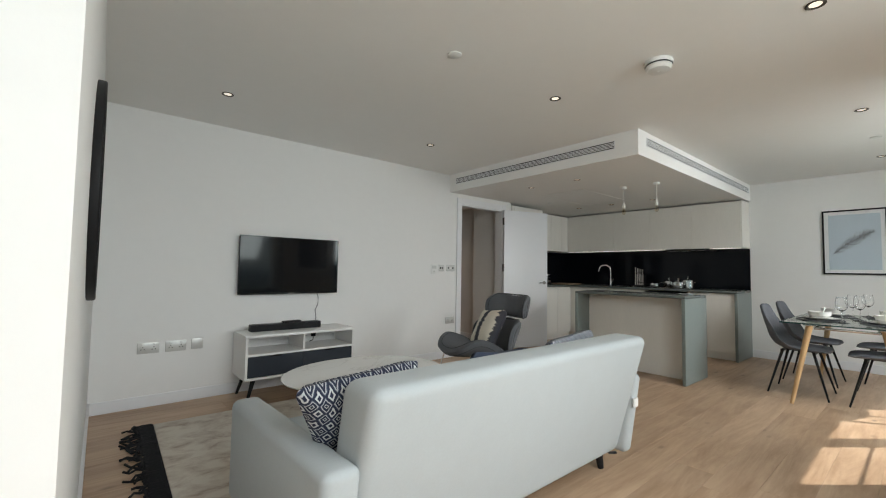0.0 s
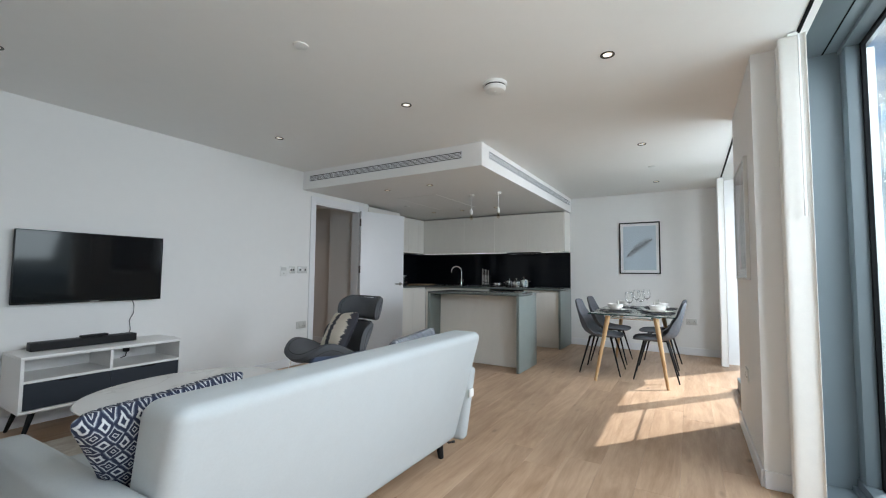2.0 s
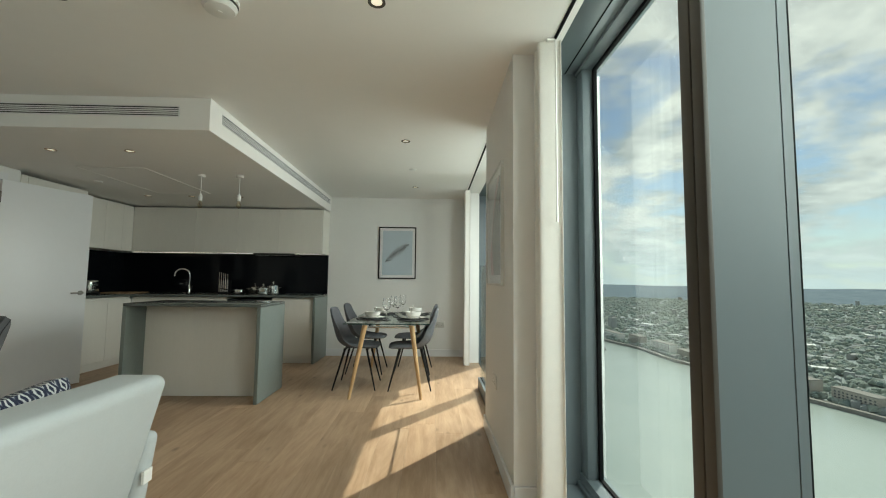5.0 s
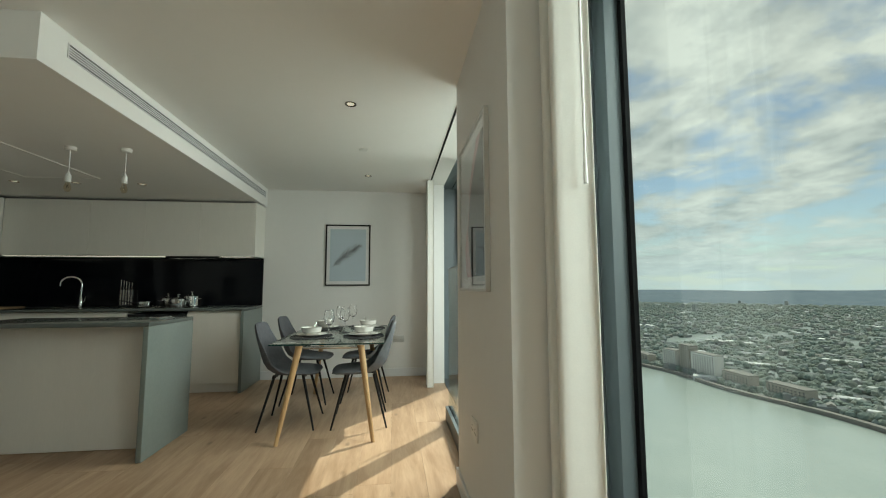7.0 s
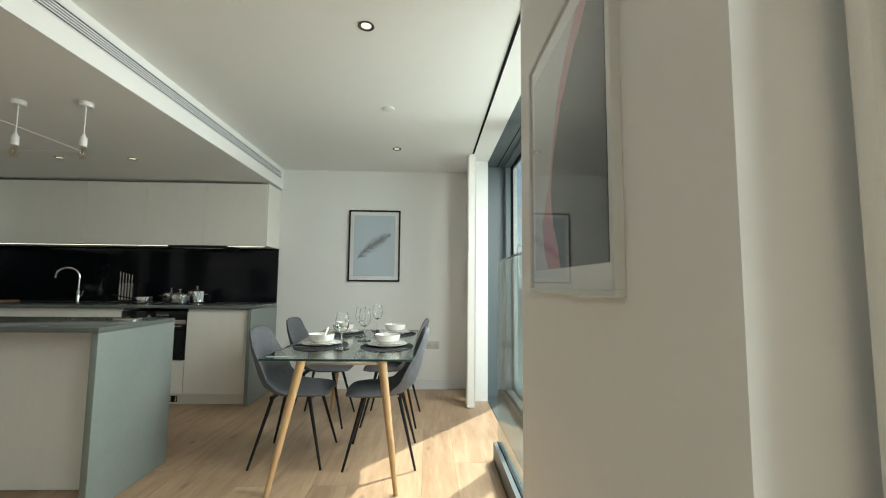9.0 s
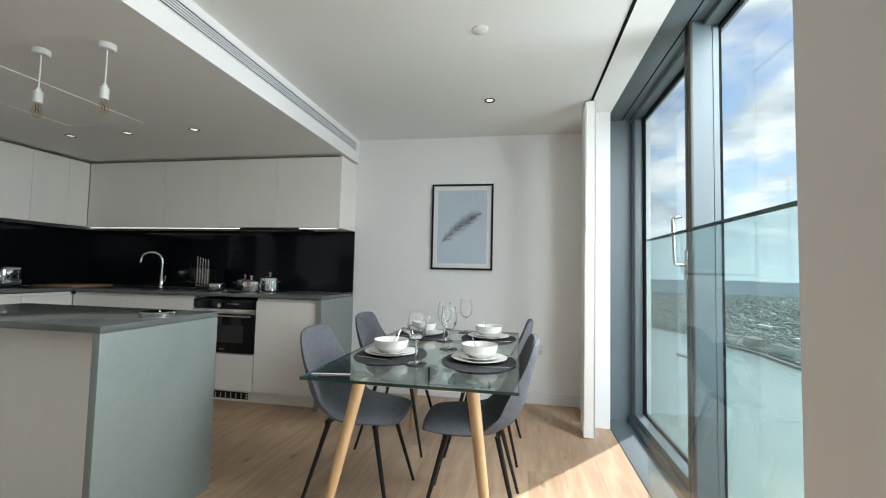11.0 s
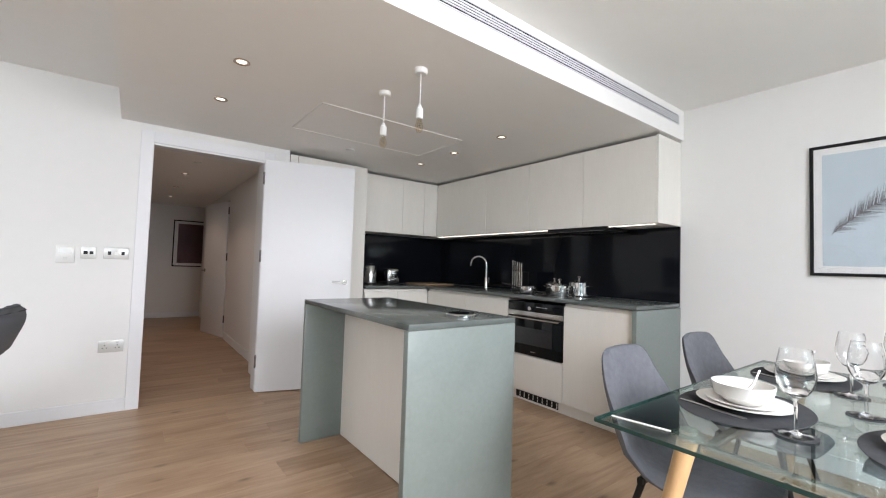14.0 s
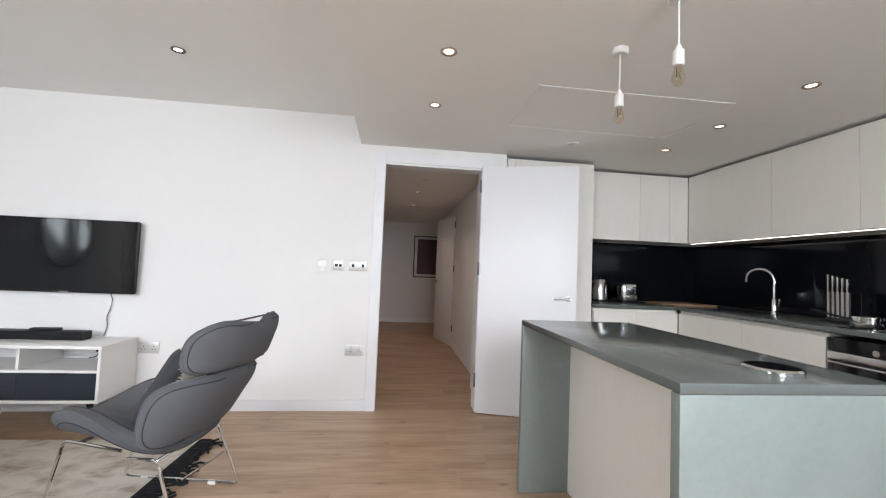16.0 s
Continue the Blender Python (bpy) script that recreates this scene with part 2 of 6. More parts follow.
CHAIRFELT = material("blue_grey_upholstery", (0.135, 0.139, 0.154), 0.98, vary=0.22, scale=34, bump=0.9, bump_scale=330, spec=0.15)
SOFA = material("pale_grey_blue_linen", (0.47, 0.505, 0.515), 0.95, vary=0.035, scale=14, bump=0.45, bump_scale=600)
PALEOAK = oak_material("turned_beech", (0.43, 0.25, 0.115), (0.60, 0.39, 0.20), 0.05, along=2)
BOARD = oak_material("chopping_board", (0.22, 0.13, 0.07), (0.38, 0.25, 0.14), 0.05)
CERAMIC = material("white_glazed_ceramic", (0.80, 0.78, 0.74), 0.16, vary=0.012)
SLATE = material("dark_felt_placemat", (0.035, 0.037, 0.042), 0.85, vary=0.12, scale=30, bump=0.3, bump_scale=400)
CURTAIN = material("white_linen_curtain", (0.84, 0.83, 0.79), 0.9, vary=0.03, scale=20, bump=0.3, bump_scale=500)
MIRROR = material("mirror_silver", (0.9, 0.9, 0.9), 0.01, 1.0, vary=0.0)
PAPER = material("white_mount_board", (0.78, 0.78, 0.78), 0.8, vary=0.01)
BLUEPAPER = material("pale_blue_print", (0.50, 0.58, 0.64), 0.7, vary=0.05, scale=3)
FEATHER = material("grey_feather_ink", (0.14, 0.135, 0.15), 0.8, vary=0.4, scale=12)
WHITEWARE = bpy.data.materials.new("clear_glassware")
WHITEWARE.use_nodes = True
for key, value in (("Base Color", (1, 1, 1, 1)), ("Roughness", 0.0), ("IOR", 1.5), ("Transmission Weight", 1.0)):
    WHITEWARE.node_tree.nodes["Principled BSDF"].inputs[key].default_value = value
TERRA = material("hall_wall_paint", (0.74, 0.72, 0.70), 0.75, vary=0.015)


def lit_material(name, color, strength):
    m = bpy.data.materials.new(name)
    m.use_nodes = True
    b = m.node_tree.nodes["Principled BSDF"]
    b.inputs["Base Color"].default_value = (*color, 1)
    b.inputs["Emission Color"].default_value, b.inputs["Emission Strength"].default_value = (*color, 1), strength
    return m


LAMP = lit_material("lit_downlight", (1.0, 0.9, 0.75), 0.7)
STRIP = lit_material("led_strip", (1.0, 0.93, 0.82), 1.3)

# ---- mesh helpers ----
def add_box(bm, x0, x1, y0, y1, z0, z1, bevel=0.0, seg=2, turn=None):
    """A box, with rounded edges where bevel is given; turn: a matrix applied to it."""
    r = bmesh.ops.create_cube(bm, size=1.0, matrix=Matrix.Translation(((x0 + x1) / 2, (y0 + y1) / 2, (z0 + z1) / 2))
                              @ Matrix.Diagonal((abs(x1 - x0), abs(y1 - y0), abs(z1 - z0), 1)))
    vs = r["verts"]
    if bevel:
        es = list({e for v in vs for e in v.link_edges})
        vs = [v for f in bmesh.ops.bevel(bm, geom=es, offset=bevel, segments=seg, profile=0.5, affect="EDGES")["faces"] for v in f.verts] + [v for v in vs if v.is_valid]
    if turn is not None:
        bmesh.ops.transform(bm, matrix=turn, verts=list({v for v in vs if v.is_valid}))
    return bm


def box(*a, **k):
    return add_box(bmesh.new(), *a, **k)


def add_rod(bm, a, b, r0, r1=None, n=16, cap=True):
    """A round bar from a to b, tapering from r0 to r1."""
    a, b = Vector(a), Vector(b)
    m = Matrix.Translation((a + b) / 2) @ (b - a).to_track_quat("Z", "Y").to_matrix().to_4x4()
    bmesh.ops.create_cone(bm, cap_ends=cap, segments=n, radius1=r0, radius2=r0 if r1 is None else r1, depth=(b - a).length, matrix=m)
    return bm


def rod(*a, **k):
    return add_rod(bmesh.new(), *a, **k)


def add_lathe(bm, profile, n=28, at=(0, 0, 0)):
    """A turned shape: (radius, height) pairs round the z axis."""
    rings = []
    for r, z in profile:
        rings.append([bm.verts.new((at[0] + r * math.cos(2 * math.pi * i / n), at[1] + r * math.sin(2 * math.pi * i / n), at[2] + z)) for i in range(n)] if r > 1e-6
                     else [bm.verts.new((at[0], at[1], at[2] + z))])
    for p, q in zip(rings, rings[1:]):
        for i in range(n):
            j = (i + 1) % n
            if len(p) == 1 and len(q) > 1:
                bm.faces.new((p[0], q[j], q[i]))
            elif len(q) == 1 and len(p) > 1:
                bm.faces.new((p[i], p[j], q[0]))
            elif len(p) > 1:
                bm.faces.new((p[i], p[j], q[j], q[i]))
    return bm


def lathe(profile, n=28, at=(0, 0, 0)):
    return add_lathe(bmesh.new(), profile, n, at)


def add_tube(bm, points, r, n=10, closed=False):
    """A bent round tube along points."""
    pts = [Vector(p) for p in points]
    rings, up = [], Vector((0.0123, 0.031, 1))
    for i, p in enumerate(pts):
        a, b = pts[i - 1] if i or closed else p, pts[(i + 1) % len(pts)] if i + 1 < len(pts) or closed else p
        d = (b - a).normalized()
        u = d.cross(up)
        u = (u if u.length > 0.05 else d.cross(Vector((1, 0, 0)))).normalized()
        v = d.cross(u)
        rings.append([bm.verts.new(p + r * (math.cos(2 * math.pi * k / n) * u + math.sin(2 * math.pi * k / n) * v)) for k in range(n)])
    pairs = list(zip(rings, rings[1:])) + ([(rings[-1], rings[0])] if closed else [])
    for p, q in pairs:
        for k in range(n):
            bm.faces.new((p[k], p[(k + 1) % n], q[(k + 1) % n], q[k]))
    if not closed:
        bm.faces.new(rings[0][::-1])
        bm.faces.new(rings[-1])
    return bm


def tube(*a, **k):
    return add_tube(bmesh.new(), *a, **k)


def bend(points, r=0.05, steps=5):
    """Points with the corners rounded off."""
    pts = [Vector(p) for p in points]
    out = [pts[0]]
    for a, b, c in zip(pts, pts[1:], pts[2:]):
        p, q = b + (a - b).normalized() * min(r, (a - b).length / 2), b + (c - b).normalized() * min(r, (c - b).length / 2)
        for i in range(steps + 1):
            s = i / steps
            out.append((1 - s) ** 2 * p + 2 * s * (1 - s) * b + s * s * q)
    return out + [pts[-1]]


def surface(fn, nu, nv, thick=0.0, close_u=False):
    """A sheet of points fn(u, v), u and v from 0 to 1, given thickness."""
    bm = bmesh.new()
    g = [[bm.verts.new(fn(i / nu, j / nv)) for j in range(nv + 1)] for i in range(nu + (0 if close_u else 1))]
    for i in range(nu):
        for j in range(nv):
            a, b = g[i], g[(i + 1) % len(g)]
            bm.faces.new((a[j], b[j], b[j + 1], a[j + 1]))
    if thick:
        bmesh.ops.recalc_face_normals(bm, faces=bm.faces)
        bmesh.ops.solidify(bm, geom=bm.faces[:], thickness=thick)
    return bm


def finish(name, bm, mat, smooth=True):
    bmesh.ops.recalc_face_normals(bm, faces=bm.faces)
    me = bpy.data.meshes.new(name)
    bm.to_mesh(me)
    bm.free()
    me.materials.append(mat)
    if smooth:
        me.shade_smooth()
        me.set_sharp_from_angle(angle=radians(32))
    return me


def part(name, bm, mat, parent=None, label="", smooth=True):
    ob = new(name, finish(name, bm, mat, smooth))
    ob.parent = parent
    return tagged(ob, label)


def thing(name, m, label, category, group=""):
    ob = new(name)
    ob.empty_display_size = 0.1
    ob.matrix_world = m
    return tagged(ob, label, category, group)


def structure(name, bm, mat, label="", smooth=False):
    return tagged(part(name, bm, mat, None, label, smooth), kind="structure")


def join(*boxes):
    """One bmesh of several boxes."""
    bm = bmesh.new()
    for b in boxes:
        add_box(bm, *b)
    return bm


# ---- the large structure ----
CE, SO, YT, XF = 2.447, 2.213, 4.385, 7.297
BACK = 4.98

structure("floor", join((-1.9, XF + 0.1, -0.43, 10.4, -0.2, -0.022)), SUBFLOOR, "wide pale oak floorboards")
structure("ceiling", join((-1.9, 3.757, -0.43, 10.4, CE, CE + 0.2), (3.757, XF + 0.1, -0.43, 1.85, CE, CE + 0.2)), CEIL, "smooth white plaster ceiling")
structure("ceiling_soffit", join((3.757, XF, 1.85, 5.2, SO, CE + 0.2), (3.757, XF, 5.2, 10.4, SO, CE + 0.2)), CEIL, "dropped white ceiling over the kitchen")

structure("wall_tv", join((0.0, 3.97, YT, YT + 0.12, 0, CE), (3.97, 4.80, YT, YT + 0.12, 2.075, CE), (4.80, 5.02, YT, YT + 0.12, 0, SO),
                          (4.90, 5.02, YT + 0.12, BACK + 0.1, 0, SO)), WHITE, "plain white painted wall with the television")
structure("wall_kitchen_side", join((5.02, XF, BACK, BACK + 0.1, 0, SO)), WHITE)
structure("wall_far", join((XF, XF + 0.1, -0.78, BACK + 0.1, 0, CE)), WHITE, "white painted end wall behind the dining table")
WEST = Matrix.Translation((0.12, YT, 0)) @ Matrix.Rotation(math.atan2(-0.04, 3.33), 4, "Z")
bm = join((-0.15, 0, -3.33, 0.1, 0, CE))
bmesh.ops.transform(bm, matrix=WEST, verts=bm.verts)
structure("wall_mirror", bm, WHITE, "white wall with the round mirror")
structure("wall_return", join((-1.8, -0.068, 1.055, 1.18, 0, CE)), WHITE)
structure("wall_west", join((-1.9, -1.8, -0.78, 1.18, 0, CE)), WHITE)
structure("wall_pier", join((3.09, 4.255, -0.425, -0.195, 0, CE), (3.315, 4.265, -0.78, -0.425, 0, CE)), WHITE, "white pier between two windows")
structure("wall_pier_east", join((6.82, XF, -0.425, -0.28, 0, CE), (7.035, XF, -0.78, -0.425, 0, CE)), WHITE)
structure("wall_pier_west", join((-1.8, -0.555, -0.78, -0.43, 0, CE)), WHITE)
structure("wall_hall", join((3.62, 3.74, YT + 0.12, 10.3, 0, SO), (5.02, 5.12, BACK + 0.1, 7.30, 0, SO), (5.02, 5.12, 8.10, 10.1, 0, SO), (5.02, 5.12, 7.30, 8.10, 2.07, SO),
                            (3.62, 6.4, 10.1, 10.2, 0, SO), (6.3, 6.4, BACK + 0.1, 10.1, 0, SO)), TERRA, "pale wall of the dim hallway")


def skirting(name, boxes):
    bm = bmesh.new()
    for b in boxes:
        add_box(bm, *b, bevel=0.004)
    structure(name, bm, TRIM, "white satin skirting board")


skirting("baseboard", [(0.12, 3.885, YT - 0.016, YT, 0, 0.095), (XF - 0.016, XF, -0.28, 1.86, 0, 0.105), (3.09, 4.255, -0.195, -0.179, 0, 0.095),
                       (3.074, 3.09, -0.345, -0.195, 0, 0.095), (6.82, XF - 0.017, -0.28, -0.264, 0, 0.104), (5.004, 5.02, 5.1, 7.22, 0, 0.1), (3.74, 6.3, 10.084, 10.1, 0, 0.1)])
bm = join((0, 0.015, -3.33, -0.016, 0, 0.095))
bmesh.ops.transform(bm, matrix=WEST, verts=bm.verts)
structure("baseboard_mirror_wall", bm, TRIM, "white satin skirting board")

# door frame of the hallway door
bm = bmesh.new()
for b in ((3.885, 3.97, YT - 0.018, YT - 0.002, 0, 2.155), (4.80, 4.885, YT - 0.018, YT - 0.002, 0, 2.155), (3.97, 4.80, YT - 0.018, YT - 0.002, 2.07, 2.155),
          (3.955, 3.972, YT - 0.002, YT + 0.13, 0, 2.07), (4.798, 4.815, YT - 0.002, YT + 0.13, 0, 2.07), (3.972, 4.798, YT - 0.002, YT + 0.13, 2.055, 2.072)):
    add_box(bm, *b, bevel=0.003)
structure("trim", bm, TRIM, "white door frame and architrave")


# floorboards run along the room
def floorboards():
    floor = bpy.data.objects["floor"]
    cache, rnd = {}, random.Random(4)
    width = 0.21

    def board(x0, x1, y0, y1):
        key = (round(x1 - x0, 3), round(y1 - y0, 3))
        if key not in cache:
            w, d = key[0] / 2 - 0.0003, key[1] / 2 - 0.0003
            bm = bmesh.new()
            c = 0.0008
            low = [bm.verts.new((sx * w, sy * d, -0.02)) for sx, sy in ((-1, -1), (1, -1), (1, 1), (-1, 1))]
            mid = [bm.verts.new((sx * w, sy * d, -c)) for sx, sy in ((-1, -1), (1, -1), (1, 1), (-1, 1))]
            top = [bm.verts.new((sx * (w - c), sy * (d - c), 0)) for sx, sy in ((-1, -1), (1, -1), (1, 1), (-1, 1))]
            for a, b in ((low, mid), (mid, top)):
                for i in range(4):
                    bm.faces.new((a[i], a[(i + 1) % 4], b[(i + 1) % 4], b[i]))
            bm.faces.new(top)
            cache[key] = finish("plank", bm, OAK, False)
        ob = new("plank", cache[key])
        ob.parent = floor
        ob.location = ((x0 + x1) / 2, (y0 + y1) / 2, 0)

    lengths = (1.6, 1.9, 2.2)
    y = -0.425
    while y < 4.98:
        y1 = min(y + width, 4.98)
        x = -1.9 + (-rnd.choice((0, 0.5, 0.9, 1.3)))
        while x < XF:
            x1 = x + rnd.choice(lengths)
            board(max(x, -1.9), min(x1, XF), y, y1)
            x = x1
        y = y1
    while y < 10.2:
        y1 = y + width
        x = 3.6 - rnd.choice((0, 0.5, 0.9))
        while x < 6.35:
            x1 = x + rnd.choice(lengths)
            board(max(x, 3.6), min(x1, 6.35), y, y1)
            x = x1
        y = y1


# ---- windows ----
def window(name, x0, x1, mullion, face, label, low, high):
    """A full-height aluminium window with one deep mullion; two panes."""
    w = new(name)
    tagged(w, label, kind="structure")
    yg = -0.697
    m0, m1 = mullion
    bm = bmesh.new()
    add_box(bm, x0, x1, -0.62, -0.426, 2.4475, 2.5, bevel=0.002)
    add_box(bm, x0, x1, -0.74, -0.62, high, 2.5, bevel=0.003)
    part("head", bm, ALU, w)
    part("head_slot", box(x0, x1, -0.56, -0.552, 2.4455, 2.448), GASKET, w)
    bm = bmesh.new()
    add_box(bm, x0, x1, -0.62, -0.432, -0.03, 0.004, bevel=0.002)
    add_box(bm, x0, x1, -0.74, -0.62, -0.03, low, bevel=0.003)
    add_box(bm, x0, x1, -0.634, -0.60, 0.004, low - 0.045, bevel=0.003)
    part("sill", bm, ALU, w)
    for a, b in ((x0, x0 + 0.11), (x1 - 0.11, x1)):
        part("jamb", box(a, b, -0.706, -0.63, low, high, bevel=0.002), ALU, w)
    for a, b in ((x0 - 0.004, x0 + 0.014), (x1 - 0.014, x1 + 0.004)):
        part("reveal", box(a, b, -0.632, -0.426, 0.0, 2.447, bevel=0.001, seg=1), ALU, w)
    part("mullion", join((m0 + 0.004, m1 - 0.002, -0.657, face - 0.012, 0.004, 2.447), (m0 + 0.007, m1 - 0.005, -0.661, -0.657, 0.004, 2.447), (m0 + 0.004, m1 - 0.002, -0.687, -0.661, low, high)), ALU, w)
    third = 0.46 * (m1 - m0)
    bm = box(m0, m0 + third, face - 0.014, face, 0.004, 2.446, bevel=0.002)
    add_box(bm, m0 + third + 0.006, m1, face - 0.014, face, 0.004, 2.446, bevel=0.002)
    part("mullion_cap", bm, BRONZE, w, "bronze-brown cap strip of the mullion")
    part("mullion_frame", box(m0 + 0.046, m1 + 0.03, -0.706, -0.6875, low, high, bevel=0.001, seg=1), ALU, w)
    for a, b in ((x0 + 0.11, m0 + 0.046), (m1 + 0.03, x1 - 0.11)):
        bm = bmesh.new()
        for q in ((a, a + 0.026, -0.707, -0.6885, low, high), (b - 0.026, b, -0.707, -0.6885, low, high),
                  (a + 0.026, b - 0.026, -0.707, -0.6885, high - 0.02, high), (a + 0.026, b - 0.026, -0.707, -0.6885, low, low + 0.012)):
            add_box(bm, *q)
        part("gasket", bm, GASKET, w)
        pane = part("pane", box(a + 0.01, b - 0.01, yg - 0.004, yg, low + 0.004, high - 0.004), GLASS, w)
        pane.visible_shadow = False
    return w


window("window_1", -0.55, 3.31, (1.87, 1.965), -0.45, "tall blue-grey aluminium window over the river", 0.075, 2.43)
window("window_2", 4.27, 7.03, (5.64, 5.71), -0.554, "tall blue-grey aluminium window beside the dining table", 0.10, 2.42)
structure("trim_floor", box(-0.55, 3.09, -0.4315, -0.4255, -0.02, 0.003), BRONZE, "thin brown floor edge strip")
structure("trim_floor_2", box(4.27, 6.80, -0.4315, -0.4255, -0.02, 0.003), BRONZE, "thin brown floor edge strip")


def balustrade():
    b = thing("glass_balustrade", pose(4.85, -0.30, 0), "frameless clear glass balustrade in a steel floor channel", "balustrade")
    w = 0.59
    pane = part("glass_panel", box(-w, w, -0.007, 0.007, 0.02, 1.318, bevel=0.002, seg=1), BALGLASS, b)
    pane.visible_shadow = False
    part("top_edge", box(-w, w, -0.0075, 0.0075, 1.318, 1.326), GLASSEDGE, b)
    part("channel", join((-w, w, -0.035, -0.010, 0, 0.115), (-w, w, 0.010, 0.035, 0, 0.115), (-w, w, -0.035, 0.035, 0, 0.015)), ALU, b, "grey metal floor channel")
    part("rubber_seal", box(-w, w, -0.0095, 0.0095, 0.08, 0.118), GASKET, b)


balustrade()

# ---- shapes for upholstery ----
def pad(place, thick, power=3.0, rings=9, n=44, edge=6.0, power_t=None):
    """A cushioned panel: place(s, t) gives the middle sheet over a rounded square, which swells to thick."""
    bm = bmesh.new()
    q = power_t or power

    def at(r, a):
        c, d = math.cos(a), math.sin(a)
        s, t = r * math.copysign(abs(c) ** (2 / power), c), r * math.copysign(abs(d) ** (2 / q), d)
        e = 1e-3
        p = Vector(place(s, t))
        u = Vector(place(s + e, t)) - Vector(place(s - e, t))
        v = Vector(place(s, t + e)) - Vector(place(s, t - e))
        return p, u.cross(v).normalized()

    for sign in (1, -1):
        p, nn = at(0, 0)
        hub = bm.verts.new(p + sign * nn * thick / 2)
        last = None
        for k in range(1, rings + 1):
            r = (k / rings) ** 0.7
            h = thick / 2 * max(0.0, 1 - r ** edge) ** 0.5
            ring = []
            for i in range(n):
                p, nn = at(r, 2 * math.pi * i / n)
                ring.append(bm.verts.new(p + sign * nn * h))
            for i in range(n):
                j = (i + 1) % n
                bm.faces.new((hub, ring[i], ring[j]) if last is None else (last[i], ring[i], ring[j], last[j]))
            last = ring
    bmesh.ops.remove_doubles(bm, verts=bm.verts, dist=1e-5)
    return bm


def rim(place, power=3.0, r=0.005, n=60, off=1.0, power_t=None):
    """Piping round the edge of a pad."""
    pts = []
    for i in range(n):
        a = 2 * math.pi * i / n
        c, d = math.cos(a), math.sin(a)
        pts.append(place(off * math.copysign(abs(c) ** (2 / power), c), off * math.copysign(abs(d) ** (2 / (power_t or power)), d)))
    return tube(pts, r, 6, True)


def seam_line(place, thick, power, power_t, edge, off, r=0.0016, n=110):
    """A sewn line on both faces of a pad, a little inside its edge."""
    bm, e = bmesh.new(), 1e-3
    h = thick / 2 * (1 - off ** edge) ** 0.5
    for sign in (1, -1):
        pts = []
        for i in range(n):
            c, d = math.cos(2 * math.pi * i / n), math.sin(2 * math.pi * i / n)
            s, t = off * math.copysign(abs(c) ** (2 / power), c), off * math.copysign(abs(d) ** (2 / power_t), d)
            u = Vector(place(s + e, t)) - Vector(place(s - e, t))
            v = Vector(place(s, t + e)) - Vector(place(s, t - e))
            pts.append(Vector(place(s, t)) + sign * h * u.cross(v).normalized())
        add_tube(bm, pts, r, 5, True)
    return bm


# ---- kitchen ----
def base_unit(y0, y1, label="cream handleless base cabinet under the grey worktop"):
    c = thing("base_cabinet", pose(6.98, (y0 + y1) / 2, 0), label, "cabinet", "kitchen base cabinets")
    h = (y1 - y0) / 2
    part("body", join((-0.30, 0.31, -h, h, 0.10, 0.895)), CAB, c)
    part("door", box(-0.322, -0.302, -h + 0.0015, h - 0.0015, 0.105, 0.872, bevel=0.0015, seg=1), CAB, c)
    return c


base_unit(1.900, 2.474)
base_unit(3.088, 3.690)
base_unit(3.690, 4.375)


def oven_unit():
    c = thing("oven_housing", pose(6.98, 2.781, 0), "cream oven housing with a drawer below the oven", "cabinet", "kitchen base cabinets")
    part("body", join((-0.30, 0.31, -0.303, 0.303, 0.10, 0.418)), CAB, c)
    part("drawer", box(-0.322, -0.302, -0.3, 0.3, 0.105, 0.41, bevel=0.0015, seg=1), CAB, c)
    o = thing("oven", pose(6.98, 2.781, 0.42), "built-in black glass oven with a steel bar handle", "oven")
    part("case", join((-0.29, 0.31, -0.298, 0.298, 0, 0.455)), MATTBLACK, o)
    door = part("door", box(-0.326, -0.295, -0.297, 0.297, 0.0, 0.33, bevel=0.003), BLACKGLASS, o)
    part("window", box(-0.3285, -0.3255, -0.2, 0.2, 0.09, 0.235), material("oven_window_glass", (0.03, 0.032, 0.034), 0.05, vary=0.2), door, "dark oven window")
    part("trim_band", box(-0.328, -0.31, -0.297, 0.297, 0.332, 0.375, bevel=0.002), STEEL, o)
    bm = tube(bend([(-0.325, -0.27, 0.318), (-0.362, -0.27, 0.318), (-0.362, 0.27, 0.318), (-0.325, 0.27, 0.318)], 0.012, 3), 0.007, 8)
    part("handle", bm, STEEL, door, "brushed steel bar handle")
    part("control_panel", box(-0.326, -0.295, -0.297, 0.297, 0.377, 0.455, bevel=0.002), BLACKGLASS, o)
    part("knob", rod((-0.325, 0.03, 0.405), (-0.348, 0.03, 0.405), 0.019, 0.017), STEEL, o)
    bm = bmesh.new()
    for i in range(4):
        add_box(bm, -0.3275, -0.3255, -0.14 + i * 0.03, -0.12 + i * 0.03, 0.418, 0.422)
    part("marking", bm, WHITEPLASTIC, o, "pale marks on the control panel")
    part("badge", box(-0.3275, -0.3255, -0.025, 0.025, 0.03, 0.036), STEEL, door)


oven_unit()


def plinth():
    p = thing("plinth", pose(6.73, 2.781, 0), "cream plinth with a dark vent grille under the oven", "plinth")
    part("board", join((-0.015, 0.005, -0.885, 2.19, 0.002, 0.1)), CAB, p)
    part("grille_frame", join((-0.019, -0.015, -0.23, 0.23, 0.022, 0.078)), BLACK, p)
    for i in range(9):
        for z in (0.03, 0.053):
            part("grille_bar", box(-0.0215, -0.0185, -0.222 + i * 0.05, -0.222 + i * 0.05 + 0.008, z, z + 0.018), CAB, p)


